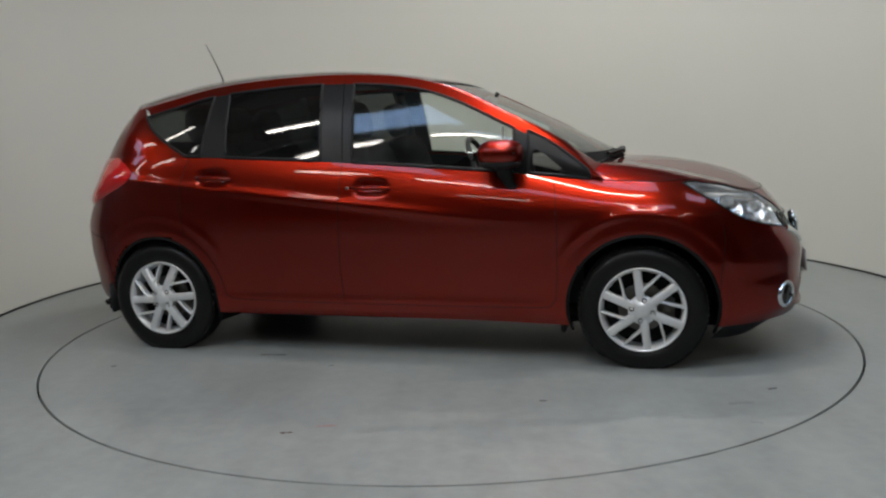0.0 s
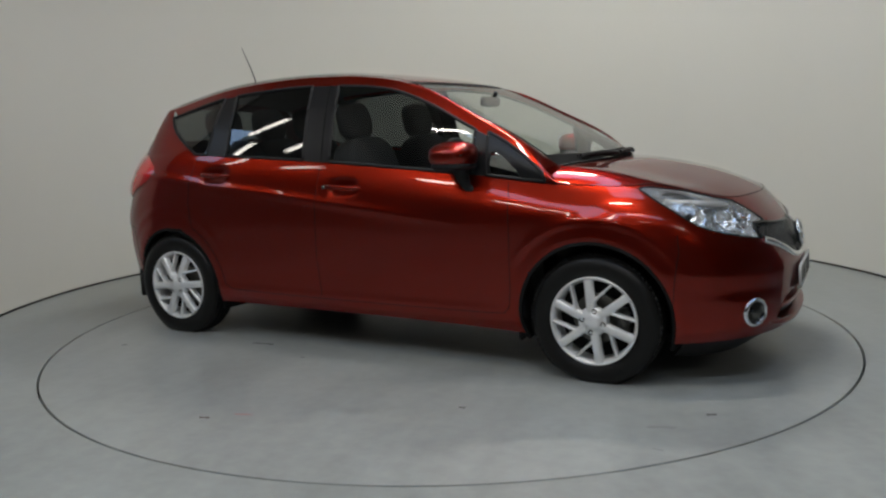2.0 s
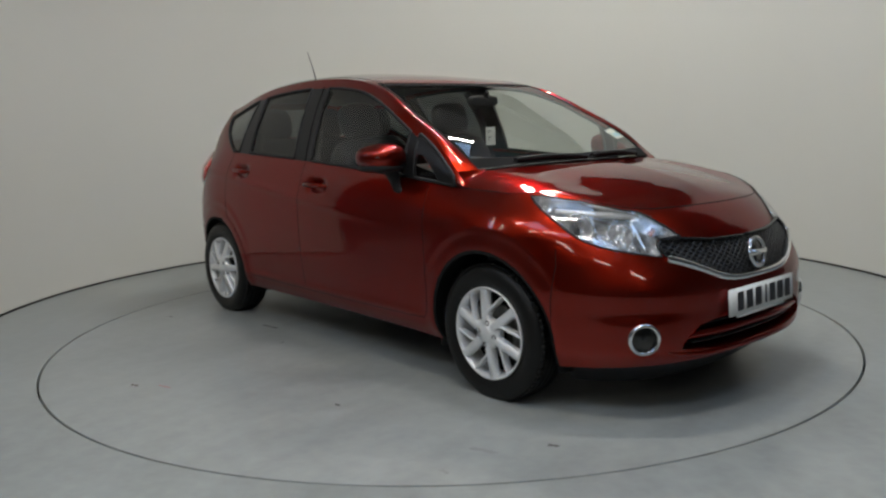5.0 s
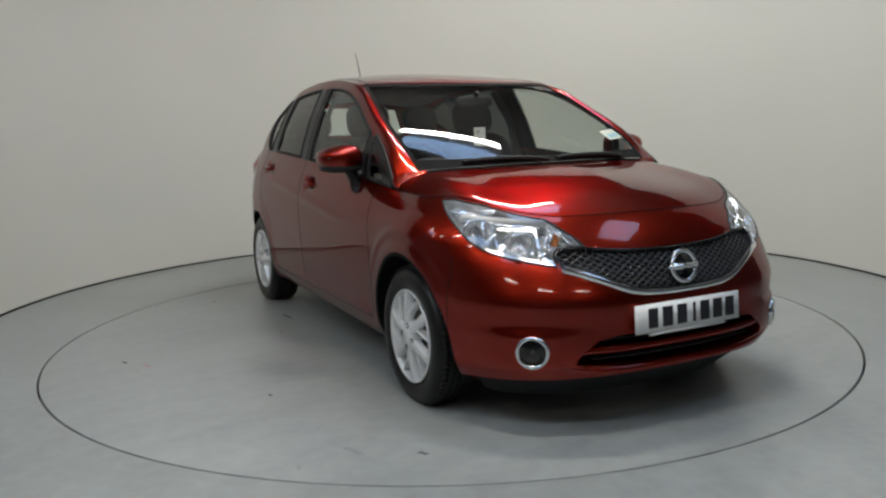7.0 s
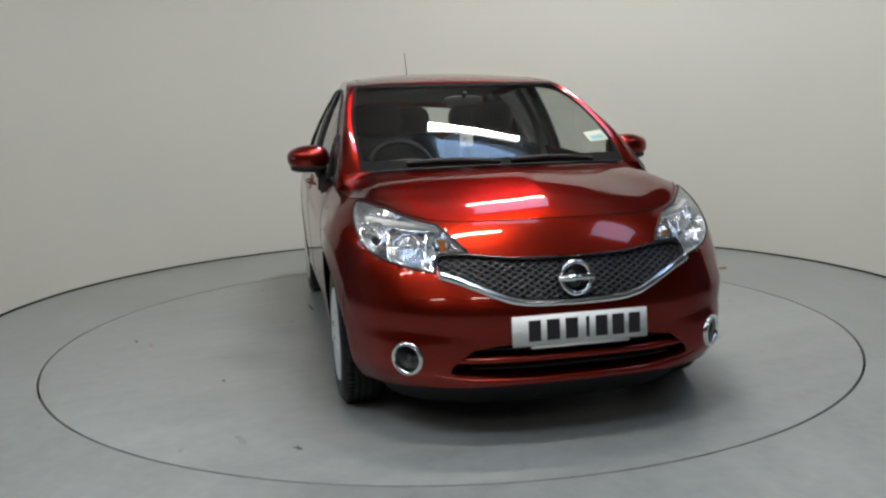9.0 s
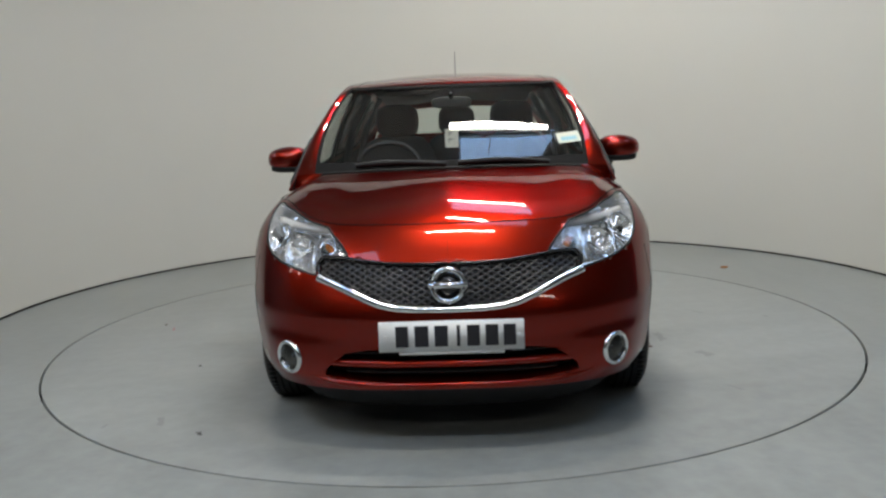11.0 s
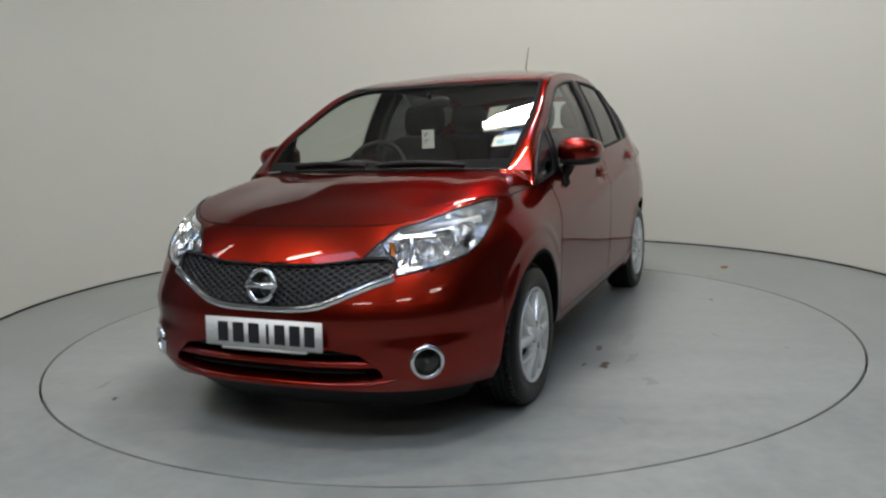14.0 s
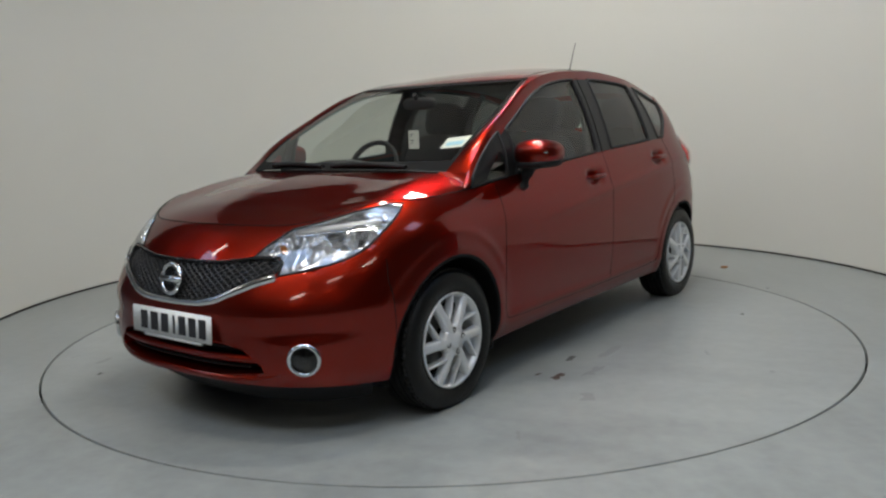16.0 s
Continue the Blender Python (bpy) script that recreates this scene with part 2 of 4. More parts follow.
    for tx, ty, _ in TUBES:
        rig = tagged(new("tube_light"), "white fluorescent tube fitting hung under the ceiling", "lamp", "tube lights")
        rig.matrix_world = pose(tx, ty, TUBE_Z)
        bm = bmesh.new()
        box(bm, (-0.6, -0.075, 0.0), (0.6, 0.075, 0.06), 0.008)
        part("housing", bm, WHITEMETAL, rig)
        for ty_in in (-0.036, 0.036):
            bm = bmesh.new()
            sweep(bm, [(-0.56, ty_in, -0.03), (0, ty_in, -0.03), (0.56, ty_in, -0.03)], 0.026, 10)
            part("tube", bm, TUBEGLOW, rig)
        for hx in (-0.5, 0.5):
            bm = bmesh.new()
            sweep(bm, [(hx, 0, 0.05), (hx, 0, CEIL - TUBE_Z + 0.05)], 0.006, 6)
            part("hanger", bm, STEEL, rig)


build_studio()


def build_turntable():
    disc = tagged(new("turntable"), "grey painted steel turntable disc flush with the floor", "turntable")
    bm = bmesh.new()
    R = 2.2315
    P = [[(r * math.cos(a), r * math.sin(a), z) for r, z in ((0.001, 0), (0.5, 0), (1.2, 0), (R - 0.002, 0), (R, -0.003), (R, -0.05))] for a in [k * math.tau / 180 for k in range(180)]]
    grid_mesh(bm, P, close=True, flip=True)
    part("plate", bm, DISCPAINT, disc, smooth=False)
    return disc


turntable = build_turntable()

# ---- the car ----
OFF = pose(-0.116, 0.0915, 0, 0, 0, -14.45)     # where the car stands on the disc
car = tagged(new("car"), "candy red five-door hatchback with silver alloy wheels on a turntable", "car")
XF, XR = 1.3, -1.2                             # where the nose and the tail begin to round off
NR = 2.8
nose_x = table((.12, 1.95), (.18, 2.03), (.24, 2.07), (.32, 2.083), (.42, 2.079), (.48, 2.081), (.515, 2.079), (.545, 2.070), (.58, 2.056), (.62, 2.037), (.70, 1.990), (.76, 1.945), (.82, 1.89), (.88, 1.81), (.96, 1.66))
nose_n = table((.15, 2.7), (.5, 2.75), (.62, 2.6), (.72, 2.4), (.82, 2.2), (.92, 2.1))
tail_x = table((.15, -1.91), (.25, -1.99), (.4, -2.03), (.55, -2.05), (.65, -2.05), (.8, -2.0), (.95, -1.935), (1.1, -1.88), (1.2, -1.84))
low_w = table((.12, .73), (.2, .775), (.26, .806), (.31, .818), (.36, .824), (.45, .832), (.58, .839), (.68, .843), (.75, .843))
along_w = table((1.7, 1.008), (1.3, 1.012), (.9, 1.0), (.3, 1.0), (-.9, 1.0), (-1.4, .985), (-2, .97))
belt_z = table((2.1, .824), (1.996, .828), (1.947, .843), (1.852, .876), (1.70, .900), (1.627, .899), (1.45, .895), (1.25, .900), (1.1, .907), (.7, .946), (.45, .966), (-.25, 1.018), (-.85, 1.05), (-1.1, 1.062), (-1.45, 1.075), (-2.05, 1.075))
belt_y = table((2.1, .75), (1.3, .752), (1.1, .757), (.7, .770), (-.3, .778), (-1.1, .762), (-1.4, .74), (-2, .72))
sill_z = table((2.1, .235), (1.85, .215), (1.6, .20), (1.0, .195), (.6, .205), (-.8, .215), (-1.0, .215), (-1.6, .24), (-2.05, .27))


def half_width(x, z):
    """Half the body's width over its length, before the ends round off."""
    zb, yb = belt_z(x), belt_y(x)
    t = np.clip((z - .72) / np.maximum(zb - .72, .05), 0, 1.4)
    lo = low_w(z) * along_w(x)
    w = lo + (yb - .843 * along_w(x)) * t ** 2.0
    # shoulder crease from the tail lamp over the handles, hollow under it, swage near the sill
    zc = .795 - .106 * (x + .05)
    fade = 1 / (1 + np.exp((x - .35) / .12)) / (1 + np.exp(-(x + 1.75) / .06))
    w = w + (.008 * np.exp(-((z - zc) / .023) ** 2)) * fade
    w = w + .003 * np.exp(-((z - .52) / .04) ** 2) / (1 + np.exp(-(x - 1.55) / .06))
    for hx, hz in ((-.055, .887), (-.945, .947)):
        w = w - .020 * np.exp(-((x - hx) / .075) ** 4 - ((z - hz) / .034) ** 4)
    for cx in (1.285, -1.315):
        rr = np.hypot(x - cx, z - .3)
        w = w + .007 * np.exp(-((rr - .37) / .05) ** 2)
        w = w + .0045 * np.exp(-((rr - .452) / .021) ** 2) / (1 + np.exp(-(z - .52) / .03))
    # lip along the foot of the doors
    w = w + .006 * np.exp(-((z - .306) / .017) ** 2) / (1 + np.exp((x - .80) / .03)) / (1 + np.exp(-(x + .95) / .03))
    return w


def front_point(phi, z):
    xf, n = nose_x(z), nose_n(z)
    x = XF + (xf - XF) * np.cos(phi) ** (2 / n)
    y = half_width(x, z) * np.sin(phi) ** (2 / n)
    # a ledge over the fog lamps, from which the corner stands proud downwards
    o = .015 * np.exp(-((phi - .74) / .24) ** 2) / (1 + np.exp((z - .418) / .008)) / (1 + np.exp(-(z - .26) / .015))
    return x + o * np.cos(phi), y + o * np.sin(phi)


def side_y(x, z):
    x, z = np.asarray(x, float), np.asarray(z, float)
    y = half_width(x, z)
    f = np.clip((x - XF) / (nose_x(z) - XF), 0, 1)
    r = np.clip((x - XR) / (tail_x(z) - XR), 0, 1)
    return y * (1 - f ** nose_n(z)) ** (1 / nose_n(z)) * (1 - r ** NR) ** (1 / NR)


ARCHES = ((1.283, .297, .362), (-1.305, .292, .347))


def conv(a):
    return radians(a)


def deg(*pts):
    return [(conv(a), z) for a, z in pts]


# openings in the nose: round angle from the middle, height
LAMP_HOLE = deg((21.7, .717), (25, .755), (32.4, .814), (40, .832), (52, .867), (67, .890), (72.5, .886), (67, .835), (62, .79), (57.5, .742), (53, .710), (46, .685), (38, .666), (30.5, .651), (31.2, .69), (29.8, .716))
GRILLE_HOLE = deg((-3, .688), (0, .688), (11.1, .694), (22, .711), (29, .711), (30.6, .69), (29.3, .652), (18.5, .605), (11.1, .562), (5.5, .547), (0, .543), (-3, .543))
INTAKE_HOLE = deg((-3, .393), (14, .389), (20.5, .374), (27, .312), (27.8, .287), (14, .268), (-3, .264))
FOG = (radians(41), .341, .053)


def round_hole(c, n=28):
    return [(c[0] + c[2] / .69 * math.cos(k * math.tau / n), c[1] + c[2] * math.sin(k * math.tau / n)) for k in range(n)]


def near_and_inside(poly, p, sx=.69):
    """The nearest place on the polygon's edge, its distance, and whether p is inside."""
    best, bd, ins = None, 9, False
    px, py = p[0] * sx, p[1]
    n = len(poly)
    for i in range(n):
        ax, ay, bx, by = poly[i][0] * sx, poly[i][1], poly[(i + 1) % n][0] * sx, poly[(i + 1) % n][1]
        dx, dy = bx - ax, by - ay
        t = min(1, max(0, ((px - ax) * dx + (py - ay) * dy) / (dx * dx + dy * dy + 1e-12)))
        qx, qy = ax + t * dx, ay + t * dy
        dd = math.hypot(px - qx, py - qy)
        if dd < bd:
            bd, best = dd, (qx / sx, qy)
        if (ay > py) != (by > py) and px < (bx - ax) * (py - ay) / (by - ay) + ax:
            ins = not ins
    return best, bd, ins


def nose_normal(phi, z, sgn=1):
    e = .01
    p = [np.array([*front_point(max(a, 1e-4), b), b]) for a, b in ((phi + e, z), (phi - e, z), (phi, z + e), (phi, z - e))]
    n = np.cross(p[0] - p[1], p[2] - p[3])
    if phi < .02:
        n[1] = 0
    n = n / np.linalg.norm(n)
    return np.array([n[0], n[1] * sgn, n[2]])


def nose_place(phi, z, out=0.0, sgn=1):
    """A place on the nose, pushed out of the skin by a distance."""
    s = sgn if phi >= 0 else -sgn
    a = max(abs(phi), 1e-4)
    x, y = front_point(a, z)
    return np.array([float(x), float(y) * s, z]) + nose_normal(a, z, s) * out


# grid of the lower shell: round the nose, along the side, round the tail
front_phi = np.concatenate([[1e-4], np.linspace(.012, math.pi / 2, 110)[:-1]])
side_xs = np.concatenate([np.linspace(XF, .872, 34), np.linspace(.872, -.225, 84)[1:], np.linspace(-.225, XR, 76)[1:]])
tail_phi = np.linspace(math.pi / 2, 1e-4, 50)[1:]
NV = 64


def shell_grid():
    P, Q = [], []
    for kind, val in [("f", a) for a in front_phi] + [("s", x) for x in side_xs] + [("t", a) for a in tail_phi]:
        x0 = XF + (2.085 - XF) * math.cos(val) ** (2 / 2.75) if kind == "f" else val if kind == "s" else XR + (-2.02 - XR) * math.cos(val) ** (2 / NR)
        zs = np.linspace(float(sill_z(x0)), float(belt_z(x0)), NV)
        row, qrow = [], []
        for z in zs:
            if kind == "f":
                x, y = front_point(val, z)
            elif kind == "s":
                x, y = val, half_width(val, z)
            else:
                x = XR + (tail_x(z) - XR) * math.cos(val) ** (2 / NR)
                y = half_width(x, z) * math.sin(val) ** (2 / NR)
            row.append([float(x), float(y), float(z)])
            qrow.append((kind, val))
        P.append(row)
        Q.append(qrow)
    return np.array(P), Q


SHELL, SHELLQ = shell_grid()
SKIP = np.zeros((SHELL.shape[0], NV), bool)


def cut_openings():
    holes = [LAMP_HOLE, GRILLE_HOLE, INTAKE_HOLE, round_hole(FOG)]
    n = SHELL.shape[0]
    for i in range(n):
        for j in range(NV):
            x, y, z = SHELL[i, j]
            for cx, cz, r in ARCHES:
                dd = math.hypot(x - cx, z - cz)
                if abs(dd - r) < .0085 and y > .3:
                    x, z = cx + (x - cx) * r / dd, cz + (z - cz) * r / dd
                    SHELL[i, j] = (x, float(side_y(x, z)), z)
            kind, phi = SHELLQ[i][j]
            if kind == "f" and phi < 1.42:
                for h in holes:
                    best, dd, ins = near_and_inside(h, (phi, z))
                    if dd < .0072 and best[0] > 0:
                        xx, yy = front_point(best[0], best[1])
                        SHELL[i, j] = (float(xx), float(yy), best[1])
                        SHELLQ[i][j] = ("f", best[0])
                        break
    for i in range(n - 1):
        for j in range(NV - 1):
            c = SHELL[i:i + 2, j:j + 2].reshape(4, 3).mean(0)
            if any(math.hypot(c[0] - cx, c[2] - cz) < r for cx, cz, r in ARCHES) and c[1] > .3:
                SKIP[i, j] = True
            if SHELLQ[i][j][0] == "f" and SHELLQ[i + 1][j][0] == "f":
                ph = np.mean([SHELLQ[a][b][1] for a in (i, i + 1) for b in (j, j + 1)])
                if ph < 1.45 and any(near_and_inside(h, (ph, c[2]))[2] for h in holes):
                    SKIP[i, j] = True


cut_openings()


def panel_of(c):
    x, z = c[0], c[2]
    if x > 1.60 or (x > 1.3 and z < .25):
        return "bumper"
    if x > .872:
        return "wing"
    if z < .285 and x > -1.0:
        return "sill"
    if x > -.225:
        return "front_door"
    if x > -1.13 and math.hypot(x + 1.305, z - .292) > .40:
        return "rear_door"
    if x < -1.62 and z < .62:
        return "rear_bumper"
    return "rear_quarter"


def build_shell():
    cells = {}
    for i in range(SHELL.shape[0] - 1):
        for j in range(NV - 1):
            if not SKIP[i, j]:
                cells.setdefault(panel_of(SHELL[i:i + 2, j:j + 2].reshape(4, 3).mean(0)), []).append((i, j))
    doors = {}
    for nm, cs in cells.items():
        both = nm in ("bumper", "rear_bumper")
        for sides in (((1, -1),) if both else ((1,), (-1,))):
            bm = bmesh.new()
            for sg in sides:
                vs = {}

                def vert(i, j):
                    if (i, j) not in vs:
                        p = SHELL[i, j]
                        vs[i, j] = bm.verts.new((p[0], p[1] * sg, p[2]))
                    return vs[i, j]
                for i, j in cs:
                    f = [vert(i, j), vert(i + 1, j), vert(i + 1, j + 1), vert(i, j + 1)]
                    bm.faces.new(f if sg > 0 else f[::-1])
            tidy(bm, 2e-4)
            bmesh.ops.recalc_face_normals(bm, faces=bm.faces)
            name = {"front_door": "front_door", "rear_door": "rear_door", "wing": "front_wing", "sill": "sill"}.get(nm, nm)
            ob = part(name, bm, PAINT, car, m=OFF)
            doors[nm, sides[0]] = ob
    return doors


PANELS = build_shell()

# ---- bonnet, cowl, roof and pillars ----
rail_z = table((1.1, .915), (1.0, 1.005), (.9, 1.085), (.6, 1.248), (.35, 1.368), (.2, 1.42), (0, 1.455), (-.2, 1.470), (-.4, 1.475), (-.7, 1.465), (-1, 1.438), (-1.42, 1.36), (-1.6, 1.325))
rail_y = table((1.1, .757), (1.0, .737), (.9, .72), (.6, .678), (.2, .612), (-.1, .585), (-.4, .577), (-1.0, .562), (-1.5, .53))
bonnet_z = table((1.886, .824), (1.85, .848), (1.78, .884), (1.67, .922), (1.5, .962), (1.3, .988), (1.175, .990))
spine_z = table((1.165, 1.0), (.9, 1.138), (.6, 1.283), (.4, 1.374), (.28, 1.422), (.1, 1.463), (-.1, 1.492), (-.5, 1.522), (-.9, 1.52), (-1.3, 1.485), (-1.6, 1.425), (-1.72, 1.395))
spine_x = table((1.03, 1.165), (.9, 1.05), (.6, .745), (.2, .285), (-.4, -.45), (-1.55, -1.72))


def roof_place(xe, s):
    a = abs(s)
    xc, zr = float(spine_x(xe)), float(rail_z(xe))
    zc = float(spine_z(xc))
    return (xc + (xe - xc) * a ** 2, float(rail_y(xe)) * s, zr + (zc - zr) * (1 - a ** 2.4))


def build_bonnet():
    """A patch between the nose's edge, the cowl, the middle line and the wing's edge."""
    top = SHELL[:, -1]
    nf = int(np.searchsorted(front_phi, radians(66)))
    last = max(k for k in range(len(top)) if top[k, 0] > 1.03)
    fr, sd = top[:nf + 1], top[nf:last + 1]

    def along(line, t):
        run = np.concatenate([[0], np.cumsum(np.linalg.norm(np.diff(line, axis=0), axis=1))])
        return np.array([np.interp(t * run[-1], run, line[:, k]) for k in range(3)])
    end = sd[-1]

    def cowl(s):
        rib = np.array(roof_place(1.03, s)) + (.010, 0, -.006)
        k = min(1, max(0, (s - .80) / .20))
        k = k * k * (3 - 2 * k)
        return rib * (1 - k) + end * k

    def mid(t):
        x = fr[0][0] + (1.175 - fr[0][0]) * t
        return np.array([x, 0, float(bonnet_z(x)) if t else fr[0][2]])
    P = []
    for t in np.linspace(0, 1, 60):
        row = []
        for q in np.linspace(-1, 1, 81):
            s = abs(q)
            p = (1 - t) * along(fr, s) + t * cowl(s) + (1 - s) * mid(t) + s * along(sd, t)
            p = p - ((1 - s) * (1 - t) * fr[0] + s * (1 - t) * fr[-1] + (1 - s) * t * cowl(0) + s * t * end)
            p[2] += .011 * math.exp(-((s - .76) / .15) ** 2) * math.sin(math.pi * t) ** .8
            row.append((p[0], math.copysign(abs(p[1]), q) if q else 0, p[2]))
        P.append(row)
    P = np.array(P)
    bm = bmesh.new()
    grid_mesh(bm, P)
    bmesh.ops.recalc_face_normals(bm, faces=bm.faces)
    part("bonnet", bm, PAINT, car, m=OFF)
    return P


BONNET = build_bonnet()


def patch(name, rows, mat, parent, label="", off=0.0, m=OFF):
    bm = bmesh.new()
    grid_mesh(bm, rows)
    bmesh.ops.recalc_face_normals(bm, faces=bm.faces)
    if off:
        bm.normal_update()
        up = sum((f.normal.z for f in bm.faces)) >= 0
        for v in bm.verts:
            v.co += v.normal * off * (1 if up else -1)
    return part(name, bm, mat, parent, label, m)


pil = table((1.04, .868), (.95, .892), (.85, .915), (.7, .934), (.2, .936))     # the glass ends here across the car, where the pillar begins


def build_top():
    xs = np.linspace(1.02, .215, 56)
    glass_rows = [[roof_place(x, s) for s in np.linspace(-pil(x), pil(x), 41)] for x in xs]
    ws = patch("windscreen", glass_rows, CLEAR, car, "clear raked windscreen")
    ws.visible_shadow = False
    # dark printed band round the glass
    band = [[roof_place(x, s) for s in np.linspace(-pil(x), pil(x), 41)] for x in np.linspace(.24, .2, 6)]
    patch("glass_band", band, DARK, ws, off=.002, m=None)
    band = [[roof_place(x, s) for s in np.linspace(-pil(x), pil(x), 41)] for x in np.linspace(1.028, .965, 5)]
    patch("glass_band", band, DARK, ws, off=.002, m=None)
    for sg in (-1, 1):
        patch("glass_band", [[roof_place(x, sg * s) for s in np.linspace(pil(x) + .004, pil(x) - .022, 4)] for x in xs], DARK, ws, off=.002, m=None)
        # the pillar is rounded across, flattening out where it meets the cowl and the roof
        rows = []
        for x in np.linspace(1.03, .21, 60):
            full = min(1, (1.03 - x) / .12) * min(1, (x - .21) / .15)
            rows.append([np.array(roof_place(x, sg * s)) + np.array([.25, sg * .45, .85]) * .011 * full * math.sin(math.pi * (1 - s) / (1 - pil(x))) for s in np.linspace(1.0, pil(x), 9)])
        patch("windscreen_pillar", rows, PAINT, car)
    rows = [[roof_place(x, s) for s in np.linspace(-1, 1, 61)] for x in np.linspace(.215, -1.55, 110)]
    patch("roof", rows, PAINT, car)
    # headlining under the roof
    rows = [[np.array(roof_place(x, s)) - (0, 0, .035) for s in np.linspace(-.97, .97, 21)] for x in np.linspace(.17, -1.45, 24)]
    patch("headlining", rows, LINING, car)
    # black cowl between bonnet and glass
    last = BONNET[-1]
    first = [roof_place(1.03, s) for s in np.linspace(-1, 1, 81)]
    rows = [[np.array(a) * (1 - t) + np.array(b) * t - (0, 0, (.010 if abs(a[1]) < .6 else 0) * math.sin(math.pi * t)) for a, b in zip(last, first)] for t in np.linspace(0, 1, 7)]
    patch("cowl", [r[7:74] for r in rows], DARK, car, "black cowl panel under the windscreen")
    patch("pillar_foot", [r[:8] for r in rows], PAINT, car)
    patch("pillar_foot", [r[73:] for r in rows], PAINT, car)


build_top()


def side_place(xb, xt, t, sg, out=0.0):
    """Over the belt line: from the belt at xb (t = 0) to the rail at xt (t = 1)."""
    zb, zt = float(belt_z(xb)), float(rail_z(xt))
    yb, yt = float(side_y(xb, zb)), float(rail_y(xt))
    return np.array([xb + (xt - xb) * t, sg * (yb + (yt - yb) * t + .018 * math.sin(math.pi * t) + out), zb + (zt - zb) * t])


# the side's bays, from the front: lower and upper x of both their ends
BAYS = (("tri", 1.04, 1.02, .745, .735), ("sail", .745, .735, .675, .655), ("front", .675, .665, -.165, -.195), ("bpillar", -.165, -.195, -.335, -.375),
        ("rear", -.335, -.375, -.885, -.925), ("cpillar", -.885, -.925, -1.035, -1.01), ("quarter", -1.035, -1.01, -1.12, -1.50))
BOW = -.055                                    # the rear edge of the last window is bowed


def bay_rows(b, t0, t1, sg, n, k, out=0.0, in_z0=0.0, in_z1=0.0):
    _, xb0, xt0, xb1, xt1 = b
    rows = []
    for a in np.linspace(0, 1, n):
        xb, xt = xb0 + (xb1 - xb0) * a, xt0 + (xt1 - xt0) * a
        h = float(rail_z(xt)) - float(belt_z(xb))
        lo, hi = t0 + in_z0 / h, t1 - in_z1 / h
        bow = BOW * (a if b[0] == "quarter" else 1 - a if b[0] == "rear_pillar" else 0)
        rows.append([side_place(xb + bow * math.sin(math.pi * q), xt + bow * math.sin(math.pi * q), q, sg, out) for q in np.linspace(lo, hi, k)])
    return rows


RUB, TOP = .014, .052


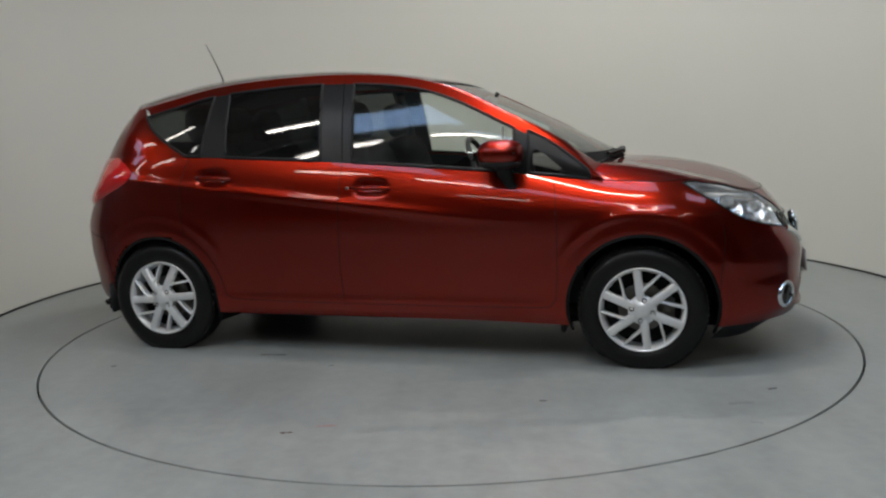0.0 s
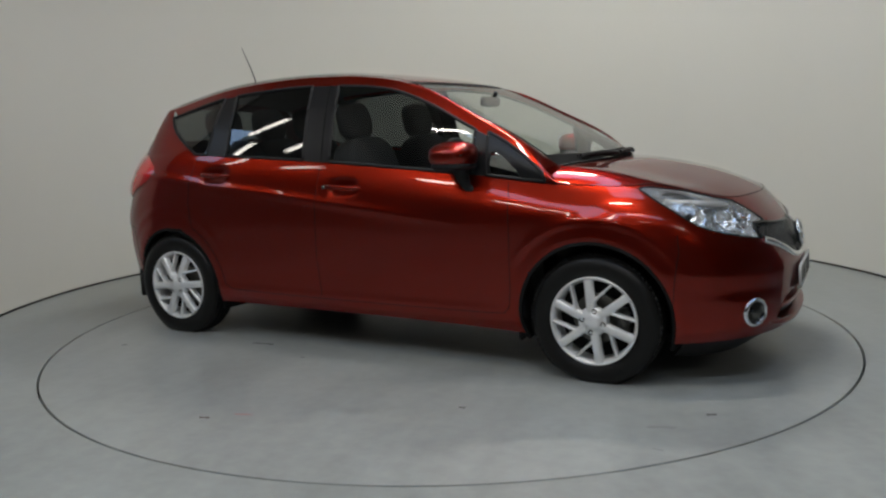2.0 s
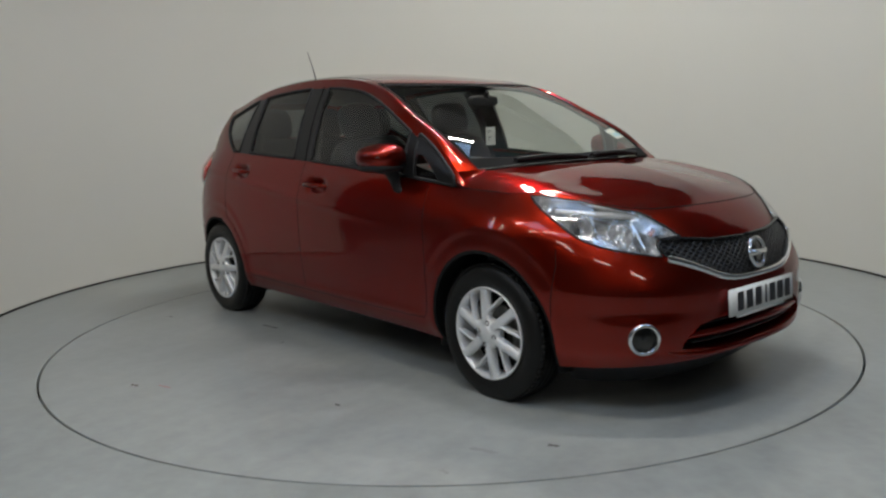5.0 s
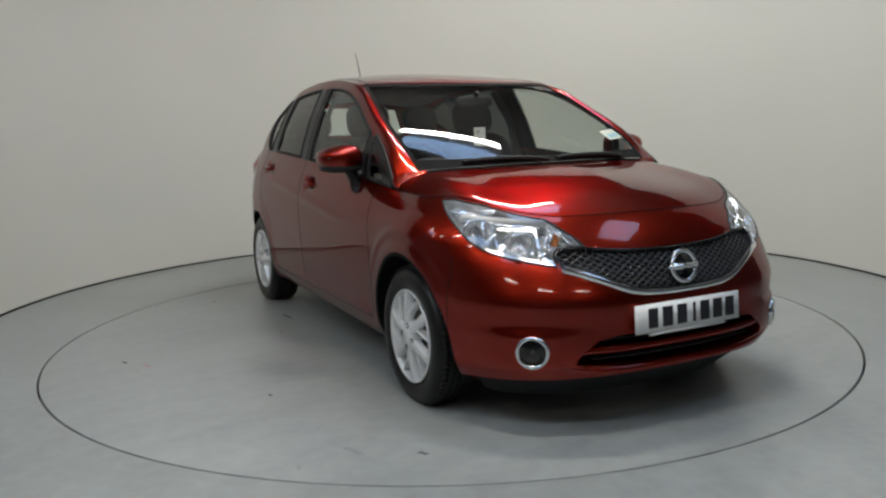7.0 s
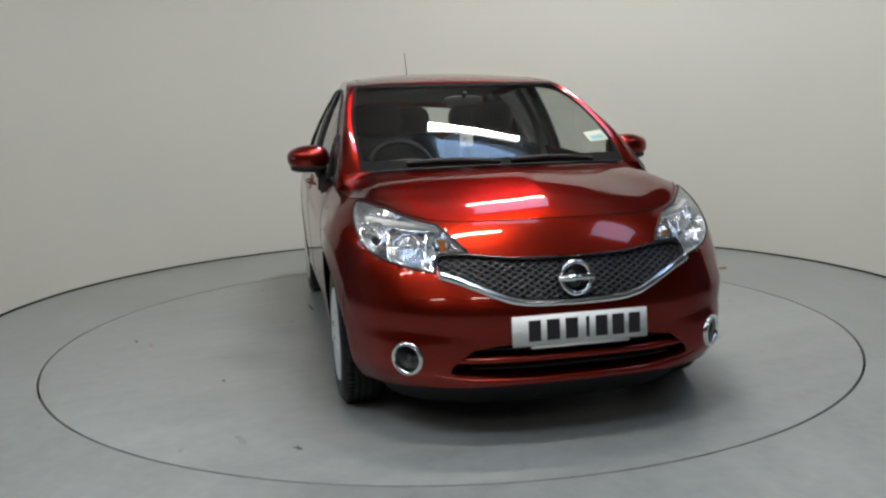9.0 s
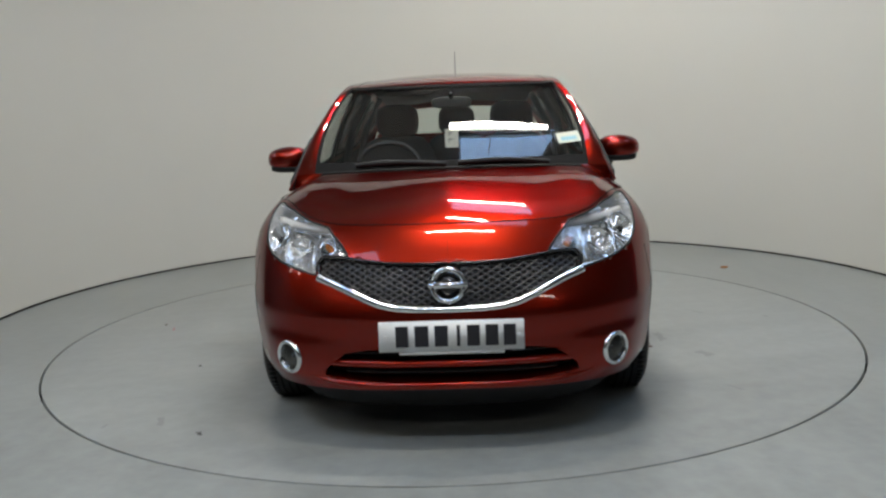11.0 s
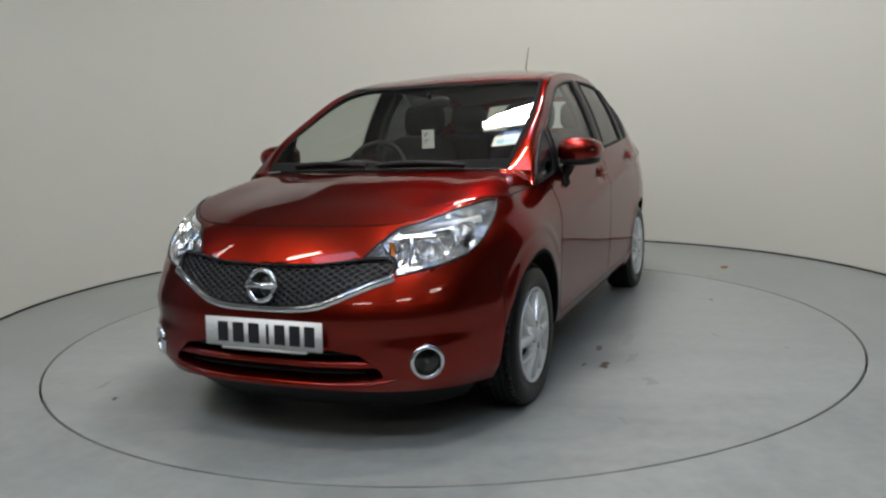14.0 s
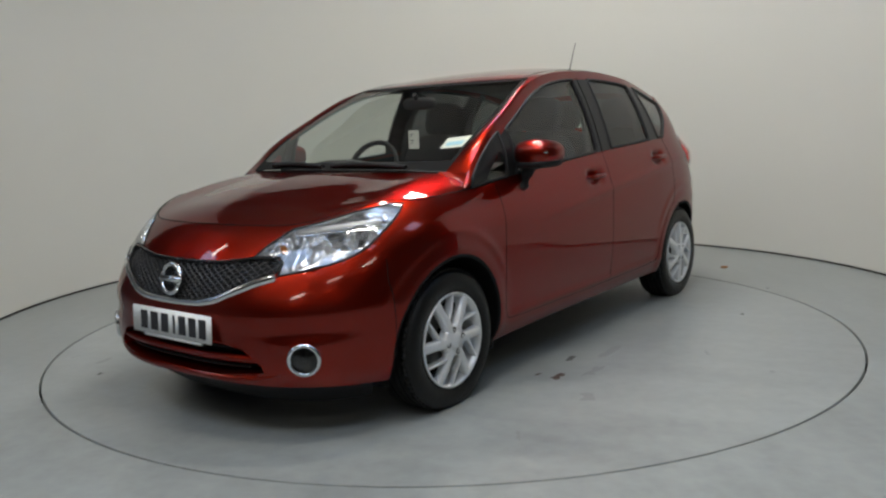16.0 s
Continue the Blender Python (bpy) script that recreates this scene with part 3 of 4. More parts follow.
def build_sides():
    for sg in (1, -1):
        host_f, host_r = PANELS["front_door", sg], PANELS["rear_door", sg]
        for b in BAYS:
            host = host_f if b[0] in ("tri", "sail", "front") else host_r if b[0] in ("rear", "bpillar", "cpillar") else PANELS["rear_quarter", sg]
            n = 60 if b[0] in ("front", "rear", "tri", "quarter") else 14
            top = TOP if b[0] != "tri" else .03
            # painted rail over the glass
            rail = []
            for a in np.linspace(0, 1, n):
                xb, xt = b[1] + (b[3] - b[1]) * a, b[2] + (b[4] - b[2]) * a
                h = float(rail_z(xt)) - float(belt_z(xb))
                rail.append([side_place(xb, xt, t, sg) for t in np.linspace(max(1 - top / h, .1), 1, 7)])
            patch("window_rail", rail, PAINT, car)
            if b[0] in ("sail", "bpillar", "cpillar"):
                patch("pillar_cover", bay_rows(b, 0, 1, sg, n, 20, .003, 0, top), PILLARBLACK, host, "black window pillar cover", m=None)
            else:
                g = TINT if b[0] in ("rear", "quarter") else CLEAR
                ob = patch("window_glass", bay_rows(b, 0, 1, sg, n, 20, -.004, 0, top), g, host, "dark privacy glass" if g is TINT else "clear side glass", m=None)
                ob.visible_shadow = False
                # rubber round the opening
                ring = bay_rows(b, 0, 1, sg, n, 14, .001, .006, top)
                loop = [r[0] for r in ring] + ring[-1][1:-1] + [r[-1] for r in ring][::-1] + ring[0][-2:0:-1]
                bm = bmesh.new()
                sweep(bm, loop, .0085, 6, closed=True)
                part("window_seal", bm, BLACK, host)
            if b[0] == "bpillar":
                bm = bmesh.new()
                sweep(bm, [side_place(-.215, -.25, t, sg, .0035) for t in np.linspace(0, .9, 12)], .003, 6)
                part("door_gap", bm, GAPDARK, host)
            if b[0] == "tri":
                # broad black surround with a small rounded pane in it
                hole = [(.775, .06), (.90, .05), (.925, .10), (.895, .30), (.83, .50), (.785, .56), (.766, .50), (.762, .20)]
                n_in = 6
                inner = []
                for k in range(len(hole)):
                    (x1, t1), (x2, t2) = hole[k], hole[(k + 1) % len(hole)]
                    inner += [(x1 + (x2 - x1) * u / n_in, t1 + (t2 - t1) * u / n_in) for u in range(n_in)]
                cx, ct = .835, .27
                outer = []
                for x1, t1 in inner:
                    dx, dt = x1 - cx, t1 - ct
                    far = 1.0
                    while far < 12 and .742 < cx + dx * far < 1.03 and 0 <= ct + dt * far:
                        xx = cx + dx * far
                        h = float(rail_z(xx)) - float(belt_z(xx))
                        if ct + dt * far > max(1 - top / h, .1):
                            break
                        far += .04
                    outer.append((cx + dx * far, ct + dt * far))
                rows = [[side_place(a[0] + (c[0] - a[0]) * u, a[0] + (c[0] - a[0]) * u, a[1] + (c[1] - a[1]) * u, sg, .004) for u in (0, .3, .6, 1)] for a, c in zip(inner + inner[:1], outer + outer[:1])]
                patch("pane_surround", rows, PILLARBLACK, host, "black surround of the small front pane", m=None)
        # painted pillar behind the last window and before the first
        tail0 = float(max(SHELL[k, -1, 0] for k in range(SHELL.shape[0]) if SHELL[k, -1, 0] < -1.59))
        rear = ("rear_pillar", -1.12, -1.50, tail0, -1.55)
        patch("rear_pillar", bay_rows(rear, 0, 1, sg, 30, 24), PAINT, car)
        patch("pillar_foot", bay_rows(("foot", 1.10, 1.09, 1.04, 1.02), 0, 1, sg, 8, 8), PAINT, car)


build_sides()


def build_tail():
    base = [SHELL[k, -1] for k in range(SHELL.shape[0]) if SHELL[k, -1, 0] < -1.59]
    base = np.array(base)
    run = np.concatenate([[0], np.cumsum(np.linalg.norm(np.diff(base, axis=0), axis=1))])
    run /= run[-1]
    full = []
    for s in np.linspace(-1, 1, 61):
        q = 1 - abs(s)
        p = np.array([np.interp(q, run, base[:, k]) for k in range(3)])
        p[1] *= math.copysign(1, s) if s else 1
        full.append((p, np.array(roof_place(-1.55, s)), 1 - abs(s) ** 4))

    def rows(t0, t1, s0, s1):
        return [[a + (b - a) * t + np.array([-.03 * k * math.sin(math.pi * t), 0, 0]) for a, b, k in full[s0:s1]] for t in np.linspace(t0, t1, 10)]
    patch("tailgate", rows(0, .2, 0, 61), PAINT, car)
    patch("tailgate", rows(.85, 1, 0, 61), PAINT, car)
    patch("tailgate", rows(.2, .85, 0, 9), PAINT, car)
    patch("tailgate", rows(.2, .85, 52, 61), PAINT, car)
    g = patch("rear_window", rows(.2, .85, 8, 53), CLEAR, car, "clear rear window")
    g.visible_shadow = False
    for sg in (1, -1):
        rws = []
        wide = table((.80, .85), (.84, 1.0), (.93, 1.28), (.98, 1.32), (1.03, 1.22), (1.07, 1.08))
        for z in np.linspace(.80, 1.065, 24):
            row = []
            for v, ph in zip(np.linspace(0, 1, 24), np.linspace(float(wide(z)), .35, 24)):
                bulge = .026 * math.sin(math.pi * min(1, v * 1.7)) ** .6 * max(0, math.sin(math.pi * (z - .80) / .265)) ** .6
                x = XR + (tail_x(z) - XR) * math.cos(ph) ** (2 / NR)
                row.append((float(x) - .003 - bulge * .6, sg * (float(half_width(x, z)) * math.sin(ph) ** (2 / NR) + .003 + bulge), z))
            rws.append(row)
        patch("tail_lamp", rws, TAILRED, car, "red tail lamp")


build_tail()


# ---- under the body ----
def build_under():
    bm = bmesh.new()
    box(bm, (-1.85, -.62, .17), (1.8, .62, .25), .03)
    box(bm, (-.9, -.72, .19), (.9, .72, .25), .02)
    part("floor_pan", bm, DARK, car, m=OFF)
    bm = bmesh.new()
    box(bm, (.98, -.56, .24), (1.66, .56, .74), .04)
    part("engine_block", bm, DARK, car, m=OFF)
    for cx, cz, r in ARCHES:
        for sg in (1, -1):
            rows = []
            for a in np.linspace(radians(-22), radians(202), 50):
                x, z = cx + r * math.cos(a), cz + r * math.sin(a)
                yo = float(side_y(x, max(z, .15))) + .001
                lip = [(x - .016 * math.cos(a), sg * (yo - .004), z - .016 * math.sin(a)), (x, sg * yo, z), (x + .004 * math.cos(a), sg * (yo - .03), z + .004 * math.sin(a)), (x + .03 * math.cos(a), sg * .42, z + .03 * math.sin(a)), (cx, sg * .42, cz)]
                rows.append(lip)
            patch("arch_liner", rows, DARK, car)
            # mud flap behind the wheel
            x = cx - r - .005
            bm = bmesh.new()
            box(bm, (x - .025, .60, .15 if cx > 0 else .19), (x, .765, .36), .008)
            if sg < 0:
                bmesh.ops.scale(bm, vec=(1, -1, 1), verts=bm.verts)
                bmesh.ops.reverse_faces(bm, faces=bm.faces)
            part("mud_flap", bm, BLACK, car, m=OFF)
    bm = bmesh.new()
    rows = [[nose_place(a, z, o) for z, o in ((.22, -.03), (.165, -.035), (.11, -.07))] for a in np.linspace(-1.15, 1.15, 60)]
    grid_mesh(bm, rows)
    part("air_dam", bm, BLACK, car, "black lower front lip", OFF)


build_under()


# ---- wheels ----
TYRE, HUB_Z = .306, .290                       # free radius, and the hub's height under load


def build_wheel():
    wheel = new("wheel")
    bm = bmesh.new()
    prof = [(.19, -.175), (.215, -.188), (.262, -.190), (.291, -.180), (.302, -.160), (TYRE, -.095), (.3045, -.045), (.3015, -.026), (.292, -.008), (.275, .004), (.245, .007), (.222, .002), (.203, -.008), (.195, -.02)]
    lathe(bm, prof, 96)
    # small blocks of tread round the shoulder
    for k in range(72):
        a = k * math.tau / 72
        m = pose(0, 0, 0, 0, math.degrees(a), 0)
        box(bm, (.2985, -.042, -.0105), (.3062, -.018, .0105), 0, m)
    bmesh.ops.recalc_face_normals(bm, faces=bm.faces)
    part("tyre", bm, RUBBER, wheel)
    # raised ring and tread grooves read as thin dark hoops
    for k, yy in enumerate((-.125, -.095, -.065)):
        bm = bmesh.new()
        lathe(bm, [(TYRE - .0005, yy - .004), (TYRE + .0005, yy), (TYRE - .0005, yy + .004)], 96)
        part("tread_groove", bm, GAPDARK, wheel)
    bm = bmesh.new()
    lathe(bm, [(.19, -.17), (.182, -.09), (.187, -.03), (.198, -.012), (.205, -.006), (.2045, .003), (.199, .005), (.193, -.003), (.187, -.012), (.183, -.03)], 72)
    bmesh.ops.recalc_face_normals(bm, faces=bm.faces)
    rim = part("rim", bm, ALLOY, wheel)
    # six broad spokes, and between them six slim ones that branch off a broad one's root
    broad = ((.045, 0, .0205), (.10, 0, .0195), (.15, 0, .0185), (.194, 0, .0205))
    slim = ((.078, -1.02, .0120), (.090, -.91, .0105), (.105, -.79, .0085), (.132, -.62, .0068), (.160, -.53, .0058), (.194, -.45, .0052))
    for k in range(6):
        for arm, sink in ((broad, 0), (slim, .002)):
            rr, aa, ww = [np.array(c) for c in zip(*arm)]
            bm = bmesh.new()
            rows = []
            for r in np.linspace(rr[0], rr[-1], 12):
                an = k * math.tau / 6 + .35 + float(np.interp(r, rr, aa))
                hw = float(np.interp(r, rr, ww))
                y0 = .013 - .013 * ((r - .045) / .15) ** 2 - sink
                c, sn = math.cos(an), math.sin(an)
                rows.append([(r * c - off * sn, y0 + dy, r * sn + off * c) for off, dy in ((-hw, -.035), (-hw, -.005), (-hw * .7, 0), (0, .0012), (hw * .7, 0), (hw, -.005), (hw, -.035))])
            grid_mesh(bm, rows)
            bmesh.ops.recalc_face_normals(bm, faces=bm.faces)
            part("spoke", bm, ALLOY, rim)
    bm = bmesh.new()
    lathe(bm, [(.068, -.03), (.068, .004), (.060, .012), (.036, .013), (.034, .016), (.030, .019), (.001, .020)], 32)
    bmesh.ops.recalc_face_normals(bm, faces=bm.faces)
    part("hub", bm, ALLOY, rim)
    for k in range(4):
        a = k * math.tau / 4 + .14
        bm = bmesh.new()
        lathe(bm, [(.0125, .008), (.0125, .0135), (.008, .0138), (.0075, .006), (.001, .006)], 12, centre=(.05 * math.cos(a), 0, .05 * math.sin(a)))
        part("wheel_nut", bm, DARK, rim)
    bm = bmesh.new()
    lathe(bm, [(.05, -.068), (.112, -.068), (.117, -.072), (.117, -.082), (.05, -.082)], 40)
    part("brake_disc", bm, STEEL, wheel)
    bm = bmesh.new()
    lathe(bm, [(.001, -.086), (.183, -.086)], 40)
    part("brake_backplate", bm, DARK, wheel)
    bm = bmesh.new()
    box(bm, (-.15, -.10, -.06), (-.07, -.045, .06), .012)
    part("brake_caliper", bm, STEEL, wheel)
    return wheel


def place_wheels():
    first = build_wheel()
    spots = ((1.283, .822, 0, 20), (1.283, -.822, 180, -2), (-1.308, .808, 0, 47), (-1.308, -.808, 180, -35))
    for k, (x, y, rz, spin) in enumerate(spots):
        m = OFF @ pose(x, y, HUB_Z, 0, 0, rz) @ pose(0, 0, 0, 0, spin, 0)
        w = first if k == 0 else copy_thing(first, m)
        w.parent = car
        w.matrix_basis = m
        # the tread lies flat on the plate under the car's weight
        down = pose(0, 0, 0, 0, spin, 0)
        for ch in w.children:
            if ch.name.startswith(("tyre", "tread_groove")):
                ch.data = ch.data.copy()
                for v in ch.data.vertices:
                    q = down @ v.co
                    if q.z < -HUB_Z + .02:
                        bulge = max(0, -HUB_Z - q.z)
                        q.z = max(q.z, -HUB_Z + .001)
                        q.y += bulge * .35 * (1 if v.co.y > -.09 else -1)
                        v.co = down.inverted() @ q


place_wheels()


# ---- nose ----
def column_patch(poly, out, n=40, k=16, sgn=1, inset=.0):
    a0, a1 = min(p[0] for p in poly) + inset, max(p[0] for p in poly) - inset
    rows = []
    for a in np.linspace(a0 + 1e-4, a1 - 1e-4, n):
        hits = []
        for i in range(len(poly)):
            (x1, z1), (x2, z2) = poly[i], poly[(i + 1) % len(poly)]
            if (x1 - a) * (x2 - a) <= 0 and x1 != x2:
                hits.append(z1 + (z2 - z1) * (a - x1) / (x2 - x1))
        lo, hi = min(hits), max(hits)
        rows.append([nose_place(a, z, out(a, z) if callable(out) else out, sgn) for z in np.linspace(lo, hi, k)])
    return rows


def on_nose(phi, z, sgn, out=0.0):
    """A pose on the skin whose x axis points straight out."""
    n = Vector(nose_normal(phi, z, sgn))
    return OFF @ Matrix.Translation(Vector(nose_place(phi, z, out, sgn))) @ n.to_track_quat("X", "Z").to_matrix().to_4x4()


def rim_strip(poly, depth, sgn):
    """The wall of an opening, from the skin inwards."""
    rows = []
    n = len(poly)
    for i in range(n):
        for t in np.linspace(0, 1, 7)[:-1]:
            a, z = [poly[i][c] + (poly[(i + 1) % n][c] - poly[i][c]) * t for c in (0, 1)]
            rows.append([nose_place(a, z, .0015, sgn), nose_place(a, z, -depth, sgn)])
    rows.append(rows[0])
    return rows


def build_headlamps():
    for sg in (1, -1):
        lamp = part("headlamp", column_bm(LAMP_HOLE, -.085, sg), REFLECTOR, car, "clear headlamp with chrome reflectors", OFF)
        bm = bmesh.new()
        grid_mesh(bm, rim_strip(LAMP_HOLE, .086, sg))
        part("surround", bm, REFLECTOR, lamp)
        bm = bmesh.new()
        sweep(bm, [r[0] for r in rim_strip(LAMP_HOLE, .01, sg)[:-1]], .0042, 6, closed=True)
        part("lamp_seal", bm, BLACK, lamp)
        bm = bmesh.new()
        grid_mesh(bm, column_patch(LAMP_HOLE, .002, 50, 16, sg))
        bmesh.ops.recalc_face_normals(bm, faces=bm.faces)
        ob = part("lens", bm, LENS, lamp)
        ob.visible_shadow = False
        inv = OFF.inverted()
        # deep bowls: dipped beam, main beam, indicator
        for name, ph, z, r, mat in (("dip_bowl", 55, .775, .062, REFLECTOR), ("main_bowl", 41, .745, .050, REFLECTOR), ("indicator_bowl", LAMP_IND, .752, .034, CHROME)):
            ph = conv(ph)
            m = inv @ on_nose(ph, z, sg, -.012)
            bm = bmesh.new()
            lathe(bm, [(r, 0), (r * .93, -.004), (r * .8, -.02), (r * .55, -.042), (r * .3, -.052), (.001, -.054)], 28, "x")
            part(name, bm, mat, lamp, m=m)
            bm = bmesh.new()
            lathe(bm, [(.001, -.012), (r * .18, -.015), (r * .24, -.025), (r * .24, -.05)], 16, "x")
            part("bulb", bm, AMBER if name == "indicator_bowl" else GLOSSBLACK if name == "dip_bowl" else CHROME, lamp, m=m)
            bm = bmesh.new()
            lathe(bm, [(r * 1.0, -.004), (r * 1.05, .002), (r * 1.12, -.004), (r * 1.12, -.03)], 28, "x")
            part("bezel", bm, CHROME, lamp, m=m)
        # stepped chrome ribs over and beside the bowls
        for k, (p0, z0, p1, z1) in enumerate(((30, .818, 62, .845), (33, .80, 60, .828), (62, .70, 72, .85), (30, .665, 50, .68), (47.5, .69, 49.5, .83), (34, .69, 35.5, .80), (66, .73, 74, .86), (25, .742, 31, .80))):
            bm = bmesh.new()
            path = [nose_place(conv(p0 + (p1 - p0) * t), z0 + (z1 - z0) * t, -.03, sg) for t in np.linspace(0, 1, 10)]
            sweep(bm, path, .015 if k == 0 else .009 if k != 4 else .007, 6)
            part("reflector_rib", bm, WHITEMETAL if k == 0 else CHROME if k % 3 else REFLECTOR, lamp)


def column_bm(poly, out, sg):
    bm = bmesh.new()
    grid_mesh(bm, column_patch(poly, lambda a, z: out + .008 * math.sin(a * 41 + 3 * math.sin(z * 31)) * math.sin(z * 57 + 2 * math.sin(a * 17)), 34, 14, sg))
    bmesh.ops.recalc_face_normals(bm, faces=bm.faces)
    return bm


LAMP_IND = 29.5
build_headlamps()


def build_grille():
    half = [p for p in GRILLE_HOLE if p[0] >= 0]
    full = half + [(-a, z) for a, z in half[::-1]]
    bm = bmesh.new()
    for sg in (1, -1):
        grid_mesh(bm, column_patch(half, -.03, 40, 10, sg))
    g = part("grille", bm, GAPDARK, car, "black honeycomb grille with chrome lower trim", OFF)
    bm = bmesh.new()
    grid_mesh(bm, rim_strip(full, .03, 1))
    part("grille_rim", bm, BLACK, g)
    bm = bmesh.new()
    sweep(bm, [r[0] for r in rim_strip(full, .01, 1)[:-1]], .006, 6, closed=True)
    part("grille_edge", bm, GLOSSBLACK, g)
    # lattice of slanting bars
    for slope in (.55, -.55):
        bm = bmesh.new()
        for k in range(-28, 29):
            run = []
            for yy in np.arange(-.52, .521, .012):
                z = .62 + slope * (yy - k * .040)
                if not .53 < z < .74:
                    ok = False
                else:
                    w = float(half_width(1.6, z))
                    ph = math.copysign(math.asin(min(1, (abs(yy) / w) ** (float(nose_n(z)) / 2))), yy)
                    ok = near_and_inside(full, (ph, z))[2]
                if ok:
                    run.append(nose_place(ph, z, -.012))
                if (not ok or yy > .515) and len(run) > 1:
                    sweep(bm, run, .0056, 6)
                if not ok:
                    run = []
        part("lattice", bm, GRILLEBLACK, g)
    # chrome strip under the grille
    low = [(30.2, .645), (24, .622), (18.5, .594), (11.1, .552), (7.5, .540), (4, .535), (0, .533)]
    lowc = [(conv(a), z) for a, z in low]
    line = lowc + [(-a, z) for a, z in lowc[-2::-1]]
    fine = []
    for (a, z), (b, y) in zip(line[:-1], line[1:]):
        for t in np.linspace(0, 1, 8)[:-1]:
            fine.append(nose_place(a + (b - a) * t, z + (y - z) * t, .004))
    bm = bmesh.new()
    sweep(bm, fine, lambda t: .0115 + .005 * abs(2 * t - 1), 10, flat=.8)
    part("chrome_strip", bm, CHROME, g, "bright chrome strip")
    # round badge with a bar
    m = OFF @ pose(2.066, 0, .622, 0, -12, 0)
    bm = bmesh.new()
    sweep(bm, [(0, .058 * math.cos(a), .058 * math.sin(a)) for a in [k * math.tau / 48 for k in range(48)]], .0095, 10, closed=True)
    box(bm, (-.006, -.07, -.012), (.010, .07, .012), .004)
    badge = part("badge", bm, CHROME, car, "round chrome badge with a cross bar", m)
    bm = bmesh.new()
    lathe(bm, [(.001, -.012), (.055, -.012), (.055, -.02)], 32, "x")
    part("badge_back", bm, GLOSSBLACK, badge)


build_grille()


def build_bumper_bits():
    half = [p for p in INTAKE_HOLE if p[0] >= 0]
    half = [(0, INTAKE_HOLE[0][1])] + half + [(0, INTAKE_HOLE[-1][1])]
    bm = bmesh.new()
    for sg in (1, -1):
        grid_mesh(bm, column_patch(half, -.06, 40, 10, sg))
    it = part("lower_intake", bm, GAPDARK, car, "dark lower air intake", OFF)
    full = half + [(-a, z) for a, z in half[-2:0:-1]]
    bm = bmesh.new()
    grid_mesh(bm, rim_strip(full, .06, 1))
    part("intake_rim", bm, PAINT, it)
    bm = bmesh.new()
    grid_mesh(bm, [[nose_place(a, z, o) for z, o in ((.318, -.05), (.322, -.008), (.334, -.004), (.346, -.01), (.349, -.05))] for a in np.linspace(-conv(25.5), conv(25.5), 40)])
    part("intake_bar", bm, PAINT, it, "red cross bar")
    for z in (.372, .296):
        bm = bmesh.new()
        sweep(bm, [nose_place(a, z, -.035) for a in np.linspace(-conv(22), conv(22), 30)], .006, 6)
        part("intake_slat", bm, BLACK, it)
    # rounded lip under the intake
    bm = bmesh.new()
    zl = min(z for _, z in INTAKE_HOLE) - .014
    sweep(bm, [nose_place(a, zl + .03 * (a / conv(33)) ** 4, -.004) for a in np.linspace(-conv(33), conv(33), 48)], lambda t: .016 * (1 - .7 * abs(2 * t - 1) ** 4), 12)
    part("bumper_lip", bm, PAINT, it, "rounded red lower lip")
    # fog lamps
    for sg in (1, -1):
        m = on_nose(FOG[0], FOG[1], sg, 0)
        bm = bmesh.new()
        lathe(bm, [(.047, -.03), (.049, .001), (.053, .008), (.060, .007), (.065, .001), (.064, -.012)], 40, "x")
        fog = part("fog_lamp", bm, CHROME, car, "round fog lamp in a chrome ring", m)
        bm = bmesh.new()
        lathe(bm, [(.048, -.012), (.04, -.03), (.02, -.045), (.001, -.05)], 32, "x")
        part("fog_bowl", bm, STEEL, fog)
        bm = bmesh.new()
        lathe(bm, [(.001, -.012), (.009, -.015), (.012, -.03), (.012, -.05)], 16, "x")
        part("fog_bulb", bm, CHROME, fog)
        bm = bmesh.new()
        lathe(bm, [(.001, .004), (.03, .002), (.048, -.006)], 32, "x")
        ob = part("fog_lens", bm, TINTLENS, fog)
        ob.visible_shadow = False
    # number plate
    bm = bmesh.new()
    box(bm, (0, -.262, -.0555), (.006, .262, .0555), .002)
    plate = part("number_plate", bm, PLATE, car, "white number plate with dark characters", OFF @ pose(2.088, .006, .4425, 0, -3, 0))
    for y, w in ((-.178, .046), (-.107, .050), (-.036, .048), (.026, .012), (.080, .046), (.146, .046), (.210, .044)):
        bm = bmesh.new()
        box(bm, (.0065, y - w / 2, -.038), (.008, y + w / 2, .038))
        part("plate_bar", bm, INK, plate, smooth=False)
    for y in (-.217, .265):
        bm = bmesh.new()
        lathe(bm, [(.001, .0085), (.005, .008), (.006, .006)], 10, "x", (0, y - .02, 0))
        part("plate_screw", bm, PLATE, plate)
    bm = bmesh.new()
    box(bm, (-.012, -.19, -.068), (.004, .19, -.057), .002)
    part("plate_lip", bm, WHITEMETAL, plate)


build_bumper_bits()


# ---- fittings ----
def blob(bm, c, r, e=.8, n=24, k=16, m=None):
    """A rounded block: a ball with flattened sides."""
    def f(v):
        return math.copysign(abs(v) ** e, v)
    rows = []
    for i in range(n + 1):
        a = i * math.tau / n
        row = []
        for j in range(k + 1):
            b = -math.pi / 2 + math.pi * j / k
            p = Vector((c[0] + r[0] * f(math.cos(b)) * f(math.cos(a)), c[1] + r[1] * f(math.cos(b)) * f(math.sin(a)), c[2] + r[2] * f(math.sin(b))))
            row.append(m @ p if m is not None else p)
        rows.append(row)
    grid_mesh(bm, rows)
    tidy(bm, 1e-5)
    return bm


